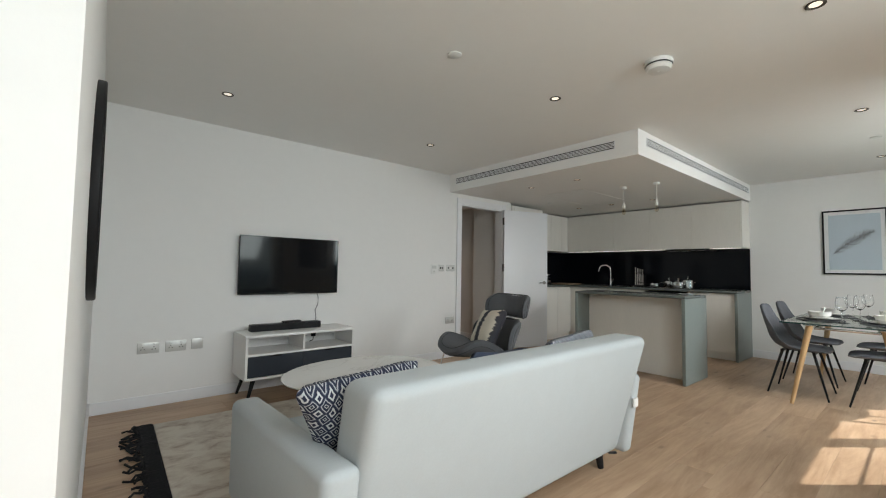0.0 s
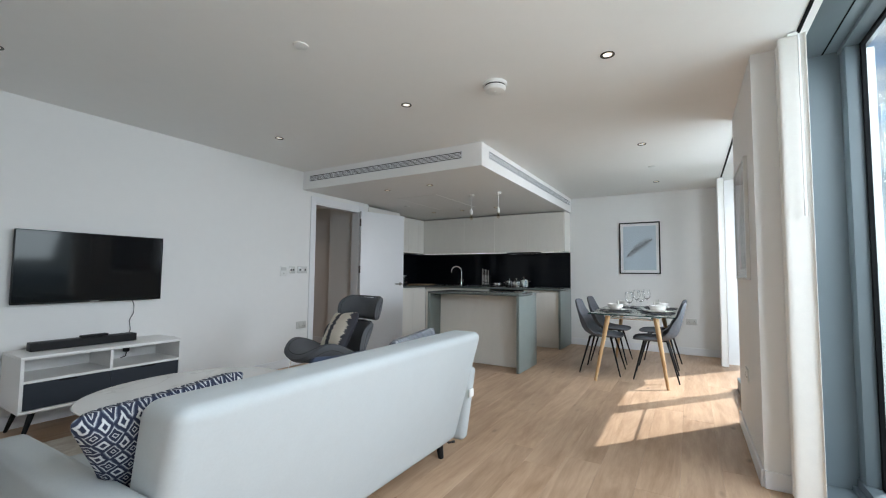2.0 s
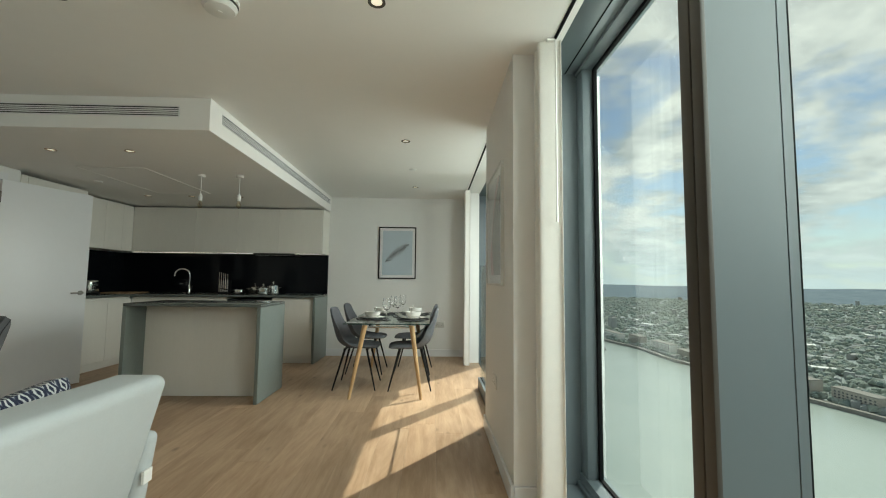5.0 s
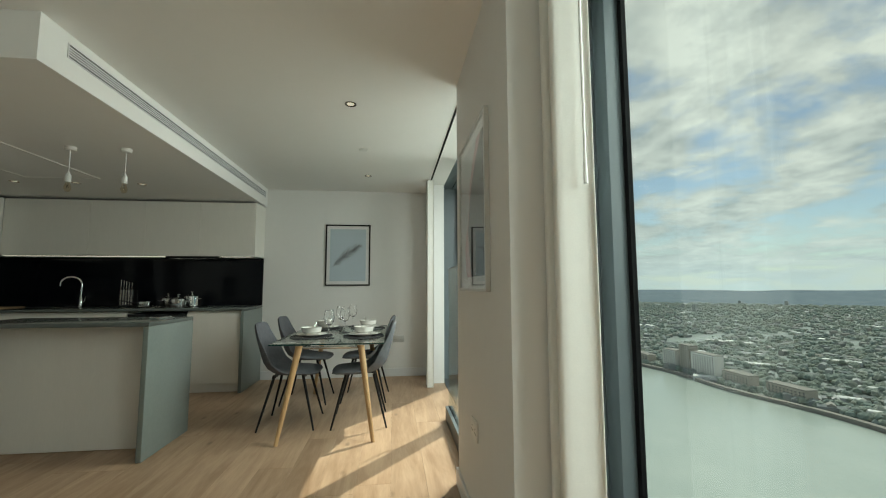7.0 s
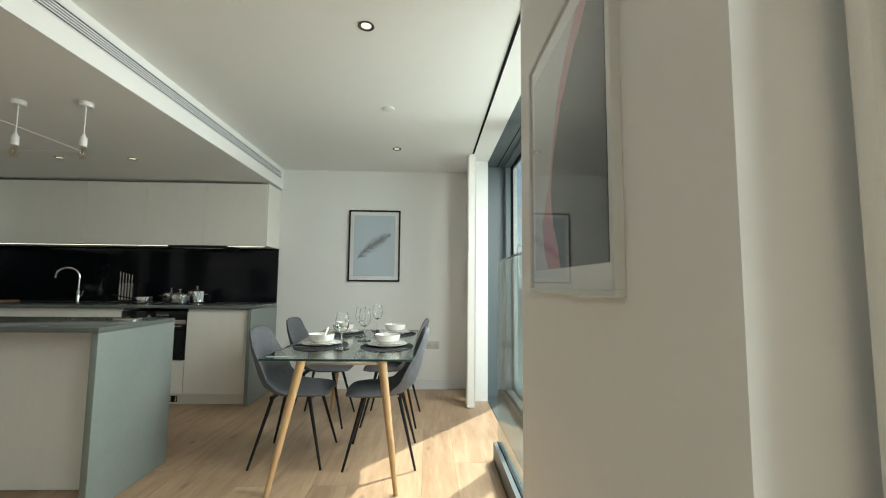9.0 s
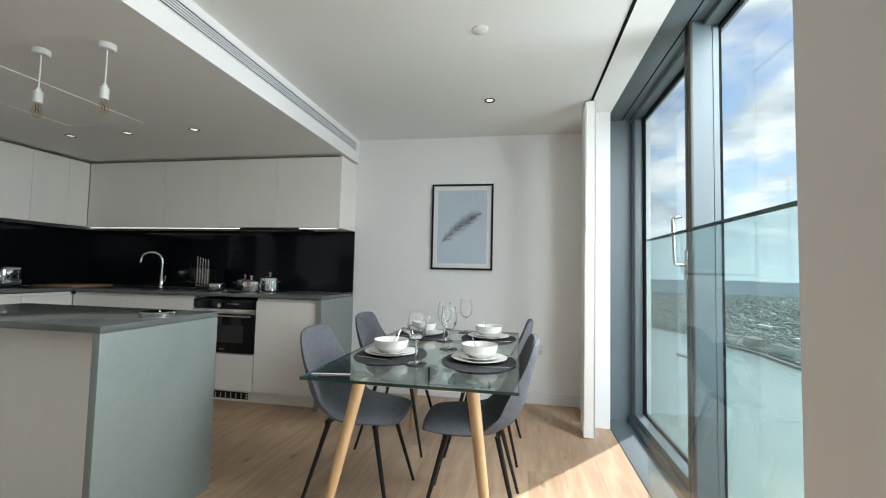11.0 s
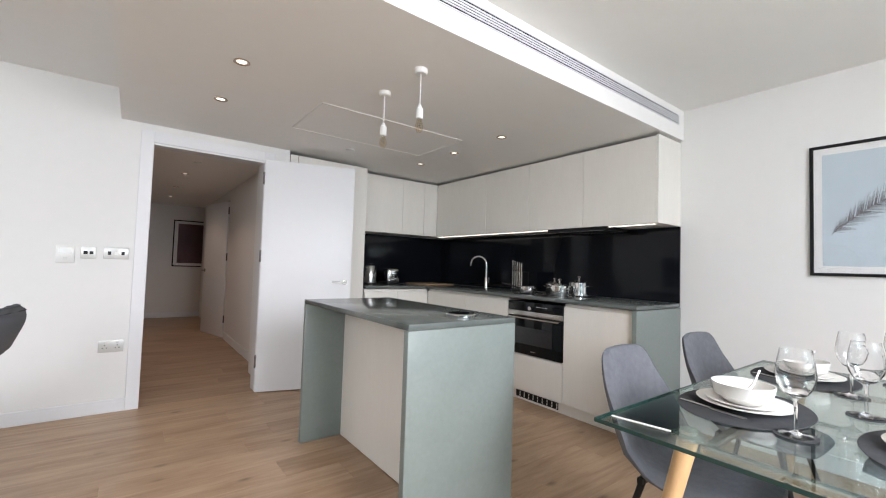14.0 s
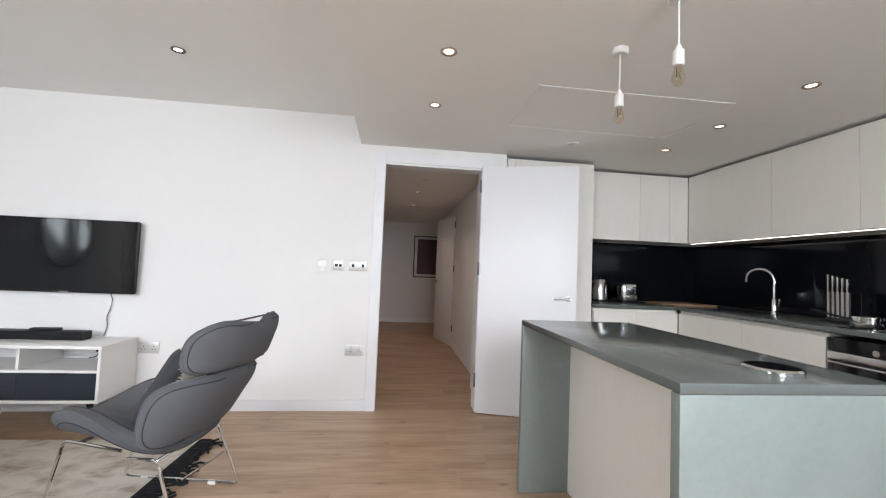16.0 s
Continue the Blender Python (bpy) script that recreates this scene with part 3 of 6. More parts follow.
plinth()
c = thing("end_panel", pose(6.965, 1.879, 0), "tall grey-green end panel of the kitchen run", "panel")
part("board", box(-0.335, 0.33, -0.017, 0.017, 0.002, 0.9, bevel=0.001, seg=1), STONESIDE, c)


def side_units():
    for x0, x1 in ((5.85, 6.25), (6.25, 6.655)):
        c = thing("base_cabinet", pose((x0 + x1) / 2, 4.69, 0), "cream handleless base cabinet beside the tall unit", "cabinet", "kitchen base cabinets")
        h = (x1 - x0) / 2
        part("body", join((-h, h, -0.29, 0.285, 0.10, 0.895)), CAB, c)
        part("door", box(-h + 0.0015, h - 0.0015, -0.312, -0.292, 0.105, 0.872, bevel=0.0015, seg=1), CAB, c)
    p = thing("plinth", pose(6.25, 4.46, 0), "cream plinth under the base cabinets", "plinth")
    part("board", join((-0.4, 0.465, -0.01, 0.01, 0.002, 0.1)), CAB, p)
    t = thing("tall_cabinet", pose(5.44, 4.66, 0), "cream full-height cabinet behind the open door", "cabinet")
    part("body", join((-0.405, 0.385, -0.26, 0.31, 0.1, 2.175)), CAB, t)
    part("filler_strip", box(-0.415, -0.345, -0.282, -0.262, 0.1, 2.18, bevel=0.001, seg=1), CAB, t)
    part("door", box(-0.34, 0.385, -0.282, -0.262, 0.1, 2.18, bevel=0.0015, seg=1), CAB, t)
    part("plinth_board", join((-0.405, 0.385, -0.24, -0.22, 0.002, 0.1)), CAB, t)


side_units()


def worktop():
    w = thing("worktop", pose(6.95, 3.2, 0.905), "grey quartz worktop running round the kitchen corner", "worktop")
    part("long_slab", box(-0.325, 0.335, -1.34, 1.77, 0, 0.028, bevel=0.0025), STONE, w)
    part("short_slab", box(-1.1, -0.3255, 1.155, 1.77, 0, 0.028, bevel=0.0025), STONE, w)
    s = thing("splashback", pose(7.285, 3.4, 0.935), "glossy black glass splashback", "splashback")
    part("glass_panel", box(-0.006, 0.009, -1.535, 1.575, 0, 0.597, bevel=0.001, seg=1), SPLASH, s)
    part("side_glass_panel", box(-1.435, -0.007, 1.565, 1.577, 0, 0.597, bevel=0.001, seg=1), SPLASH, s)
    k = thing("sink", pose(6.95, 3.95, 0.934), "inset steel sink with a drainer", "sink")
    bm = bmesh.new()
    for b in ((-0.2, 0.2, -0.25, -0.235, -0.003, 0.002), (-0.2, 0.2, 0.235, 0.25, -0.003, 0.002), (-0.2, -0.185, -0.235, 0.235, -0.003, 0.002), (0.185, 0.2, -0.235, 0.235, -0.003, 0.002)):
        add_box(bm, *b)
    part("rim", bm, STEEL, k)
    # Flat dark plate in place of the hollow bowl; its shade is in the colour.
    part("bowl", box(-0.185, 0.185, -0.235, 0.235, -0.002, 0.0008), material("sink_shadow_steel", (0.2, 0.2, 0.2), 0.25, 1.0), k)
    h = thing("hob", pose(6.96, 2.78, 0.933), "black glass induction hob with a fine steel edge", "hob")
    part("glass", box(-0.25, 0.25, -0.29, 0.29, 0, 0.005, bevel=0.002), BLACKGLASS, h)
    for x, y, r in ((-0.1, -0.14, 0.09), (0.12, -0.14, 0.07), (-0.1, 0.14, 0.07), (0.12, 0.14, 0.09)):
        part("ring_mark", tube([(x + r * math.cos(a * math.pi / 14), y + r * math.sin(a * math.pi / 14), 0.005) for a in range(28)], 0.0009, 4, True), STEEL, h)


worktop()


def wall_units():
    ys = (1.885, 2.502, 3.112, 3.72, 4.62)
    for y0, y1 in zip(ys, ys[1:]):
        c = thing("wall_cabinet", pose(7.115, (y0 + y1) / 2, 1.535), "cream handleless wall cabinet above the black splashback", "cabinet", "kitchen wall cabinets")
        h = (y1 - y0) / 2
        part("body", join((-0.16, 0.18, -h + 0.0005, h - 0.0005, 0.004, 0.645)), CAB, c)
        part("door", box(-0.181, -0.162, -h + 0.0012, h - 0.0012, 0, 0.652, bevel=0.0012, seg=1), CAB, c)
    c = thing("filler_panel", pose(7.115, 1.876, 1.535), "white end panel of the wall cabinets", "panel")
    part("board", box(-0.181, 0.18, -0.008, 0.008, 0, 0.66, bevel=0.001, seg=1), CAB, c)
    for x0, x1 in ((5.83, 6.425), (6.425, 6.735), (6.735, 6.93)):
        c = thing("wall_cabinet", pose((x0 + x1) / 2, 4.80, 1.535), "cream handleless wall cabinet beside the tall unit", "cabinet", "kitchen wall cabinets")
        h = (x1 - x0) / 2
        part("body", join((-h + 0.0005, h - 0.0005, -0.16, 0.178, 0.004, 0.645)), CAB, c)
        part("door", box(-h + 0.0012, h - 0.0012, -0.181, -0.162, 0, 0.652, bevel=0.0012, seg=1), CAB, c)
    for y0, y1 in ((2.88, 4.60), (1.90, 2.27)):
        s = thing("led_strip", pose(6.96, (y0 + y1) / 2, 1.535), "lit LED strip under the wall cabinets", "light")
        part("profile", join((-0.012, 0.012, -(y1 - y0) / 2, (y1 - y0) / 2, -0.006, 0.004)), STEEL, s)
        part("diffuser", join((-0.0125, 0.008, -(y1 - y0) / 2, (y1 - y0) / 2, -0.009, -0.006)), STRIP, s)
    e = thing("extractor_hood", pose(7.10, 2.575, 1.52), "slim dark extractor under the wall cabinets", "extractor")
    part("body", box(-0.16, 0.17, -0.3, 0.3, -0.012, 0.0135, bevel=0.002), BLACK, e)
    part("filter", box(-0.13, 0.1, -0.26, 0.26, -0.016, -0.0121), STEEL, e)


wall_units()


def island():
    i = thing("kitchen_island", pose(5.107, 2.488, 0), "kitchen island with grey-green waterfall sides and a cream front", "island")
    part("worktop_slab", box(-0.316, 0.316, -0.637, 0.637, 0.893, 0.92, bevel=0.002), STONE, i, "dark grey quartz top")
    for s in (-1, 1):
        part("side_panel", box(-0.316, 0.316, s * 0.637, s * 0.602, 0.002, 0.8915, bevel=0.002), STONESIDE, i, "grey-green waterfall side panel")
    part("front_panel", box(-0.045, -0.025, -0.600, 0.600, 0.004, 0.890, bevel=0.001, seg=1), CAB, i)
    part("carcass", join((-0.024, 0.29, -0.6, 0.6, 0.1, 0.885)), CAB, i)
    for k in range(2):
        part("door", box(0.291, 0.31, -0.597 + k * 0.6, -0.003 + k * 0.6, 0.1, 0.875, bevel=0.0015, seg=1), CAB, i)
    part("kick_board", join((0.2, 0.22, -0.6, 0.6, 0.002, 0.1)), CAB, i)
    p = thing("pop_up_socket", pose(5.17, 1.975, 0.92), "round chrome pop-up socket lid set in the island", "socket")
    part("rim", lathe([(0, 0), (0.072, 0), (0.075, 0.006), (0.075, 0.014), (0.068, 0.019), (0.062, 0.019)], 40), CHROME, p)
    part("lid", lathe([(0.062, 0.017), (0.06, 0.0195), (0, 0.0195)], 40), BLACKGLASS, p, "dark glossy lid")


island()


def tap():
    t = thing("kitchen_tap", pose(7.10, 3.86, 0.934), "tall chrome swan-neck kitchen tap", "tap")
    part("base", lathe([(0, 0), (0.026, 0), (0.026, 0.006), (0.021, 0.012), (0.021, 0.11), (0.016, 0.118)], 24), CHROME, t)
    pts = [(0, 0, 0.11), (0, 0, 0.27)] + [(-0.085 * (1 - math.cos(a)) * 0.5, 0.085 * (1 - math.cos(a)), 0.27 + 0.085 * math.sin(a)) for a in [k * math.pi / 12 for k in range(1, 12)]] + [(-0.085, 0.17, 0.25)]
    part("spout", tube(pts, 0.0115, 12), CHROME, t)
    part("lever", tube([(0, -0.015, 0.06), (0, -0.04, 0.065), (0, -0.05, 0.12)], 0.006, 8), CHROME, t)


tap()


def knife_block():
    k = thing("knife_block", pose(7.08, 3.33, 0.934), "clear and steel knife block with five knives", "knife block")
    part("stand", box(-0.045, 0.045, -0.075, 0.075, 0, 0.012, bevel=0.002), BLACK, k)
    part("front_plate", box(-0.045, -0.04, -0.075, 0.075, 0.012, 0.2, bevel=0.001, seg=1), material("smoked_acrylic", (0.05, 0.05, 0.052), 0.15), k)
    part("back_plate", box(0.04, 0.045, -0.075, 0.075, 0.012, 0.2, bevel=0.001, seg=1), BLACK, k)
    for i in range(5):
        y = -0.06 + 0.03 * i
        n = part("knife", box(-0.047, -0.046, y - 0.008, y + 0.008, 0.03, 0.205), STEEL, k)
        part("grip", box(-0.052, -0.037, y - 0.0065, y + 0.0065, 0.205, 0.29 + 0.03 * (i / 4), bevel=0.004), STEEL, n, "grey steel knife handle")


knife_block()


def pan(x, y, r, h, lid=True, long_handle=False):
    p = thing("saucepan", pose(x, y, 0.939), "polished steel saucepan" + (" with a glass lid" if lid else " with a long handle") + " on the hob", "saucepan", "pans on the hob")
    part("body", lathe([(0, 0), (r * 0.94, 0), (r, 0.008), (r, h), (r + 0.004, h + 0.002), (r - 0.003, h + 0.001), (r - 0.003, h - 0.01), (r - 0.004, 0.01), (0, 0.01)], 36), CHROME, p)
    if lid:
        lid_ob = part("lid", lathe([(r + 0.003, h), (r + 0.003, h + 0.006), (r * 0.8, h + 0.014), (r * 0.5, h + 0.026), (0.015, h + 0.031)], 36), STEEL, p)
        part("knob", lathe([(0.006, h + 0.03), (0.006, h + 0.046), (0.017, h + 0.052), (0.018, h + 0.06), (0, h + 0.064)], 20), STEEL, lid_ob)
    if long_handle:
        part("handle", tube(bend([(-r * 0.6, r * 0.8, h * 0.75), (-r * 0.9, r * 1.15, h * 0.8), (-r * 1.2, r + 0.17, h + 0.02)], 0.02), 0.0065, 8), BLACK, p)
    else:
        for s in (-1, 1):
            part("handle", tube(bend([(-0.03, s * r, h * 0.75), (-0.03, s * (r + 0.03), h * 0.8), (0.03, s * (r + 0.03), h * 0.8), (0.03, s * r, h * 0.75)], 0.012), 0.004, 8), STEEL, p)


pan(6.83, 3.00, 0.075, 0.065, False, True)
pan(7.05, 2.87, 0.08, 0.09)
pan(6.85, 2.665, 0.082, 0.085)
pan(7.04, 2.60, 0.086, 0.115)


def kettle():
    k = thing("kettle", pose(6.09, 4.74, 0.934), "brushed steel electric kettle with a black handle", "kettle")
    part("base", lathe([(0, 0), (0.078, 0), (0.078, 0.018), (0, 0.018)], 28), BLACK, k)
    part("body", lathe([(0.074, 0.018), (0.075, 0.03), (0.068, 0.13), (0.058, 0.2), (0.05, 0.215), (0, 0.222)], 28), STEEL, k)
    part("lid_knob", lathe([(0.01, 0.22), (0.014, 0.235), (0, 0.24)], 14), BLACK, k)
    part("handle", tube(bend([(0.045, 0.03, 0.2), (0.10, 0.06, 0.2), (0.10, 0.06, 0.06), (0.06, 0.035, 0.05)], 0.03), 0.011, 10), BLACK, k)
    part("spout", tube([(-0.05, -0.01, 0.17), (-0.085, -0.02, 0.2)], 0.014, 8), STEEL, k)
    t = thing("toaster", pose(6.34, 4.74, 0.934), "chrome two-slot toaster with black ends", "toaster")
    part("shell", box(-0.08, 0.08, -0.12, 0.12, 0.015, 0.185, bevel=0.03, seg=4), CHROME, t)
    part("foot", box(-0.085, 0.085, -0.125, 0.125, 0, 0.03, bevel=0.008), BLACK, t)
    for s in (-1, 1):
        part("slot", box(s * 0.03 - 0.012, s * 0.03 + 0.012, -0.09, 0.09, 0.183, 0.1865), BLACK, t)
    part("lever", box(-0.02, 0.02, -0.14, -0.118, 0.11, 0.125, bevel=0.004), BLACK, t)
    b = thing("chopping_board", pose(6.88, 4.62, 0.934, 0, 0, 8), "worn wooden chopping board lying on the worktop", "chopping board")
    part("board", box(-0.25, 0.2, -0.2, 0.2, 0, 0.018, bevel=0.005), BOARD, b)


kettle()

# ---- ceiling fittings ----
def downlight(x, y, z, lit=True):
    d = thing("downlight", pose(x, y, z), "small round recessed downlight with a bronze ring", "downlight", "recessed downlights")
    part("ring", lathe([(0.040, 0.0), (0.041, -0.004), (0.036, -0.006), (0.030, -0.003), (0.026, -0.001), (0.040, 0.0)], 28), BRONZE if z > 2.3 else RING, d)
    part("bulb", lathe([(0.0255, -0.0012), (0, -0.0012)], 20), LAMP, d, "glowing warm bulb face")


for x, y in ((2.68, 1.975), (2.675, 0.52), (4.59, 0.51), (6.48, 0.50), (2.715, 3.51), (0.82, 3.57)):
    downlight(x, y, CE)
for x, y in ((4.285, 2.785), (4.285, 3.43), (6.185, 2.75), (6.195, 3.37), (6.20, 3.93), (4.35, 6.4), (4.35, 7.6), (4.35, 8.8)):
    downlight(x, y, SO)
for x, y, z in ((1.705, 2.01, CE), (5.57, 0.49, CE), (5.43, 3.95, SO), (4.4, 5.6, SO)):
    d = thing("sprinkler_cover", pose(x, y, z), "flat round white sprinkler cover on the ceiling", "sprinkler", "sprinkler covers")
    part("plate", lathe([(0.042, 0), (0.042, -0.006), (0.038, -0.008), (0, -0.008)], 32), WHITEPLASTIC, d)
s = thing("smoke_detector", pose(2.685, 1.24, CE), "round white smoke detector on the ceiling", "smoke detector")
part("base", lathe([(0.08, 0), (0.082, -0.016), (0.078, -0.024)], 36), WHITEPLASTIC, s)
part("vent", lathe([(0.069, -0.02), (0.067, -0.038)], 36), BLACK, s, "dark vent slots")
part("cap", lathe([(0.073, -0.03), (0.075, -0.04), (0.064, -0.056), (0.033, -0.062), (0, -0.062)], 36), WHITEPLASTIC, s)
part("button", lathe([(0.012, -0.061), (0.011, -0.065), (0, -0.065)], 16), WHITEPLASTIC, s)


def pendant(x, y):
    p = thing("pendant_light", pose(x, y, SO), "white pendant lampholder with a bare filament bulb", "pendant light", "pendants over the island")
    part("ceiling_rose", lathe([(0, 0), (0.036, 0), (0.036, -0.022), (0.031, -0.028), (0, -0.028)], 28), WHITEPLASTIC, p)
    part("cord", tube([(0, 0, -0.028), (0.001, 0, -0.1), (0, 0, -0.195)], 0.0032, 8), WHITEPLASTIC, p)
    part("lampholder", lathe([(0, -0.192), (0.008, -0.194), (0.012, -0.210), (0.019, -0.214), (0.019, -0.267), (0.016, -0.270), (0, -0.270)], 24), WHITEPLASTIC, p)
    bulb = part("bulb", lathe([(0.012, -0.270), (0.014, -0.282), (0.022, -0.307), (0.022, -0.322), (0.014, -0.339), (0, -0.344)], 20), BULB, p, "clear amber bulb")
    part("filament", tube([(-0.006, 0, -0.277), (-0.008, 0, -0.317), (0, 0, -0.292), (0.008, 0, -0.317), (0.006, 0, -0.277)], 0.0012, 5), BRONZE, bulb)


BULB = glass_material("amber_bulb_glass", (1.0, 0.95, 0.86), clear=0.95, ior=1.5)
pendant(5.05, 2.615)
pendant(5.055, 2.23)

h = thing("ceiling_hatch", pose(5.41, 3.35, SO), "flush white access hatch in the dropped ceiling", "hatch")
part("panel", box(-0.585, 0.585, -0.315, 0.315, -0.003, -0.0005), CEIL, h)
bm = bmesh.new()
for b in ((-0.594, 0.594, -0.324, -0.319, -0.004, -0.0005), (-0.594, 0.594, 0.319, 0.324, -0.004, -0.0005), (-0.594, -0.589, -0.319, 0.319, -0.004, -0.0005), (0.589, 0.594, -0.319, 0.319, -0.004, -0.0005)):
    add_box(bm, *b)
part("frame", bm, CEIL, h)


def grille(m, length):
    g = thing("air_grille", m, "long white slotted air grille in the dropped ceiling's edge", "grille", "air grilles")
    part("backing", join((0, length, -0.002, 0.0, 0, 0.066)), MATTBLACK, g)
    bm = join((-0.006, length + 0.006, -0.006, -0.001, -0.006, 0.0), (-0.006, length + 0.006, -0.006, -0.001, 0.066, 0.072), (-0.006, 0, -0.006, -0.001, 0, 0.066), (length, length + 0.006, -0.006, -0.001, 0, 0.066))
    part("frame", bm, TRIM, g)
    for i in range(4):
        part("slat", box(0, length, -0.0055, -0.0025, 0.0085 + 0.0135 * i, 0.0165 + 0.0135 * i), TRIM, g)


grille(pose(3.757, 4.26, 2.312, 0, 0, -90), 2.19)
grille(pose(3.93, 1.85, 2.325), 3.27)

# ---- doors ----
def door_leaf(name, m, width, height, label, side=1):
    d = thing(name, m, label, "door")
    part("leaf", box(0.004, width, -0.044, 0, 0.008, height, bevel=0.002), TRIM, d)
    for s in (-0.0445, 0.0005):
        lever = part("handle", lathe([(0.026, 0), (0.026, 0.006), (0.024, 0.009), (0, 0.009)], 24), HANDLE, d, "brushed steel lever handle")
        lever.matrix_local = Matrix.Translation((width - 0.06, s, 0.985)) @ Matrix.Rotation(radians(90 if s < 0 else -90), 4, "X")
        part("lever_bar", tube(bend([(0, 0, 0.005), (0, 0, 0.05), (-0.12, 0, 0.05)], 0.012), 0.008, 10), HANDLE, lever)
    for z in (0.22, 1.15, 1.85):
        hinge = part("hinge", rod((-0.004, -0.048, z), (-0.004, -0.048, z + 0.11), 0.0065, 0.0065, 10), HINGE, d, "dark satin hinge")
        part("hinge_plate", box(-0.001, 0.0045, -0.042, -0.006, z, z + 0.11, bevel=0.0005, seg=1), HINGE, hinge)
    return d


d = door_leaf("door", pose(4.80, 4.362, 0, 0, 0, -16.5), 0.80, 2.075, "open white flush door with a steel lever handle")
d = door_leaf("door", pose(5.0, 7.31, 0, 0, 0, 104), 0.78, 2.04, "open white hallway door with coat hooks")


def plate(name, m, w, h, label, category, sockets=0, marks=(), mat=None):
    """A wall plate facing its local -y."""
    p = thing(name, m, label, category)
    part("plate", box(-w / 2, w / 2, -0.009, 0, -h / 2, h / 2, bevel=0.003), mat or WHITEPLASTIC, p)
    for i in range(sockets):
        cx = (i - (sockets - 1) / 2) * w * 0.5
        bm = bmesh.new()
        for dx, dz in ((0, 0.008), (-0.011, -0.012), (0.011, -0.012)):
            add_box(bm, cx + dx - 0.0035, cx + dx + 0.0035, -0.0096, -0.0085, dz - 0.003, dz + 0.004)
        part("pin_holes", bm, BLACK, p)
        part("rocker", box(cx - 0.008, cx + 0.008, -0.0115, -0.0085, 0.022, 0.036, bevel=0.001, seg=1), mat or WHITEPLASTIC, p)
    for x0, x1, z0, z1, mt in marks:
        part("mark", box(x0, x1, -0.0105, -0.0085, z0, z1), mt, p)
    return p


SATIN = material("satin_steel_plate", (0.60, 0.60, 0.58), 0.35, 0.3, vary=0.02)
plate("wall_socket", pose(0.485, YT, 0.478), 0.15, 0.09, "double steel wall socket", "socket", 2, mat=SATIN)
plate("wall_socket", pose(0.678, YT, 0.476), 0.15, 0.09, "double steel wall socket", "socket", 2, mat=SATIN)
plate("blank_plate", pose(0.835, YT, 0.48), 0.09, 0.09, "single blank steel wall plate", "wall plate", mat=SATIN)
plate("thermostat", pose(3.495, YT, 1.168), 0.10, 0.125, "white wall thermostat with a grey display", "thermostat",
      marks=((-0.035, 0.035, 0.005, 0.045, SATIN), (-0.012, 0.012, -0.04, -0.02, SATIN)))
plate("wall_switch", pose(3.62, YT, 1.183), 0.088, 0.088, "steel two-gang wall switch", "switch", marks=((-0.028, -0.004, -0.011, 0.011, BLACK), (0.006, 0.028, -0.011, 0.011, BLACK)), mat=SATIN)
plate("wall_switch", pose(3.78, YT, 1.185), 0.15, 0.088, "wide steel wall switch plate", "switch",
      marks=((-0.05, -0.03, -0.013, 0.013, BLACK), (-0.01, 0.01, -0.013, 0.013, WHITEPLASTIC), (0.03, 0.05, -0.013, 0.013, BLACK)), mat=SATIN)
plate("wall_socket", pose(3.783, YT, 0.49), 0.15, 0.088, "double steel wall socket beside the door", "socket", 2, mat=SATIN)
plate("wall_socket", pose(2.215, YT, 0.485), 0.15, 0.09, "double steel wall socket beside the media unit", "socket", 2, mat=SATIN)
plate("wall_socket", pose(XF, 0.125, 0.482, 0, 0, -90), 0.145, 0.088, "double steel wall socket near the dining table", "socket", 2, mat=SATIN)
plate("wall_socket", pose(3.735, -0.195, 0.48, 0, 0, 180), 0.14, 0.088, "double white wall socket under the framed print", "socket", 2)

# ---- living area ----
def television():
    t = thing("television", pose(1.622, 4.385, 1.175), "black flat-screen television hung on the wall", "television")
    part("bracket", box(-0.2, 0.2, -0.03, 0, -0.15, 0.15), BLACK, t)
    part("case", box(-0.488, 0.488, -0.062, -0.03, -0.275, 0.275, bevel=0.006), BLACK, t)
    part("bezel", box(-0.492, 0.492, -0.068, -0.0615, -0.278, 0.278, bevel=0.002), BLACK, t)
    part("screen", box(-0.484, 0.484, -0.0705, -0.068, -0.262, 0.272), BLACKGLASS, t)
    part("badge", box(-0.03, 0.03, -0.0702, -0.068, -0.275, -0.268), STEEL, t)
    c = thing("power_cable", pose(1.9, 4.372, 0.9), "thin grey cable hanging from the television", "cable")
    part("wire", tube([(0.0, 0, 0.03), (0.03, 0.004, -0.05), (0.025, -0.004, -0.12), (0.0, 0.004, -0.18), (0.01, 0, -0.26), (-0.01, 0.002, -0.33)], 0.004, 7), material("grey_cable", (0.2, 0.2, 0.2), 0.6), c)
    s = thing("soundbar", pose(1.55, 4.22, 0.567), "long black soundbar on the media unit", "soundbar")
    part("body", box(-0.33, 0.33, -0.045, 0.045, 0, 0.062, bevel=0.006), BLACK, s)
    part("grille", box(-0.325, 0.325, -0.0475, -0.0445, 0.006, 0.056), MATTBLACK, s)
    b = thing("remote_control", pose(1.60, 4.22, 0.629, 0, 0, 6), "black remote control lying on the soundbar", "remote control")
    part("body", box(-0.09, 0.09, -0.025, 0.025, 0, 0.018, bevel=0.006), BLACK, b)


television()


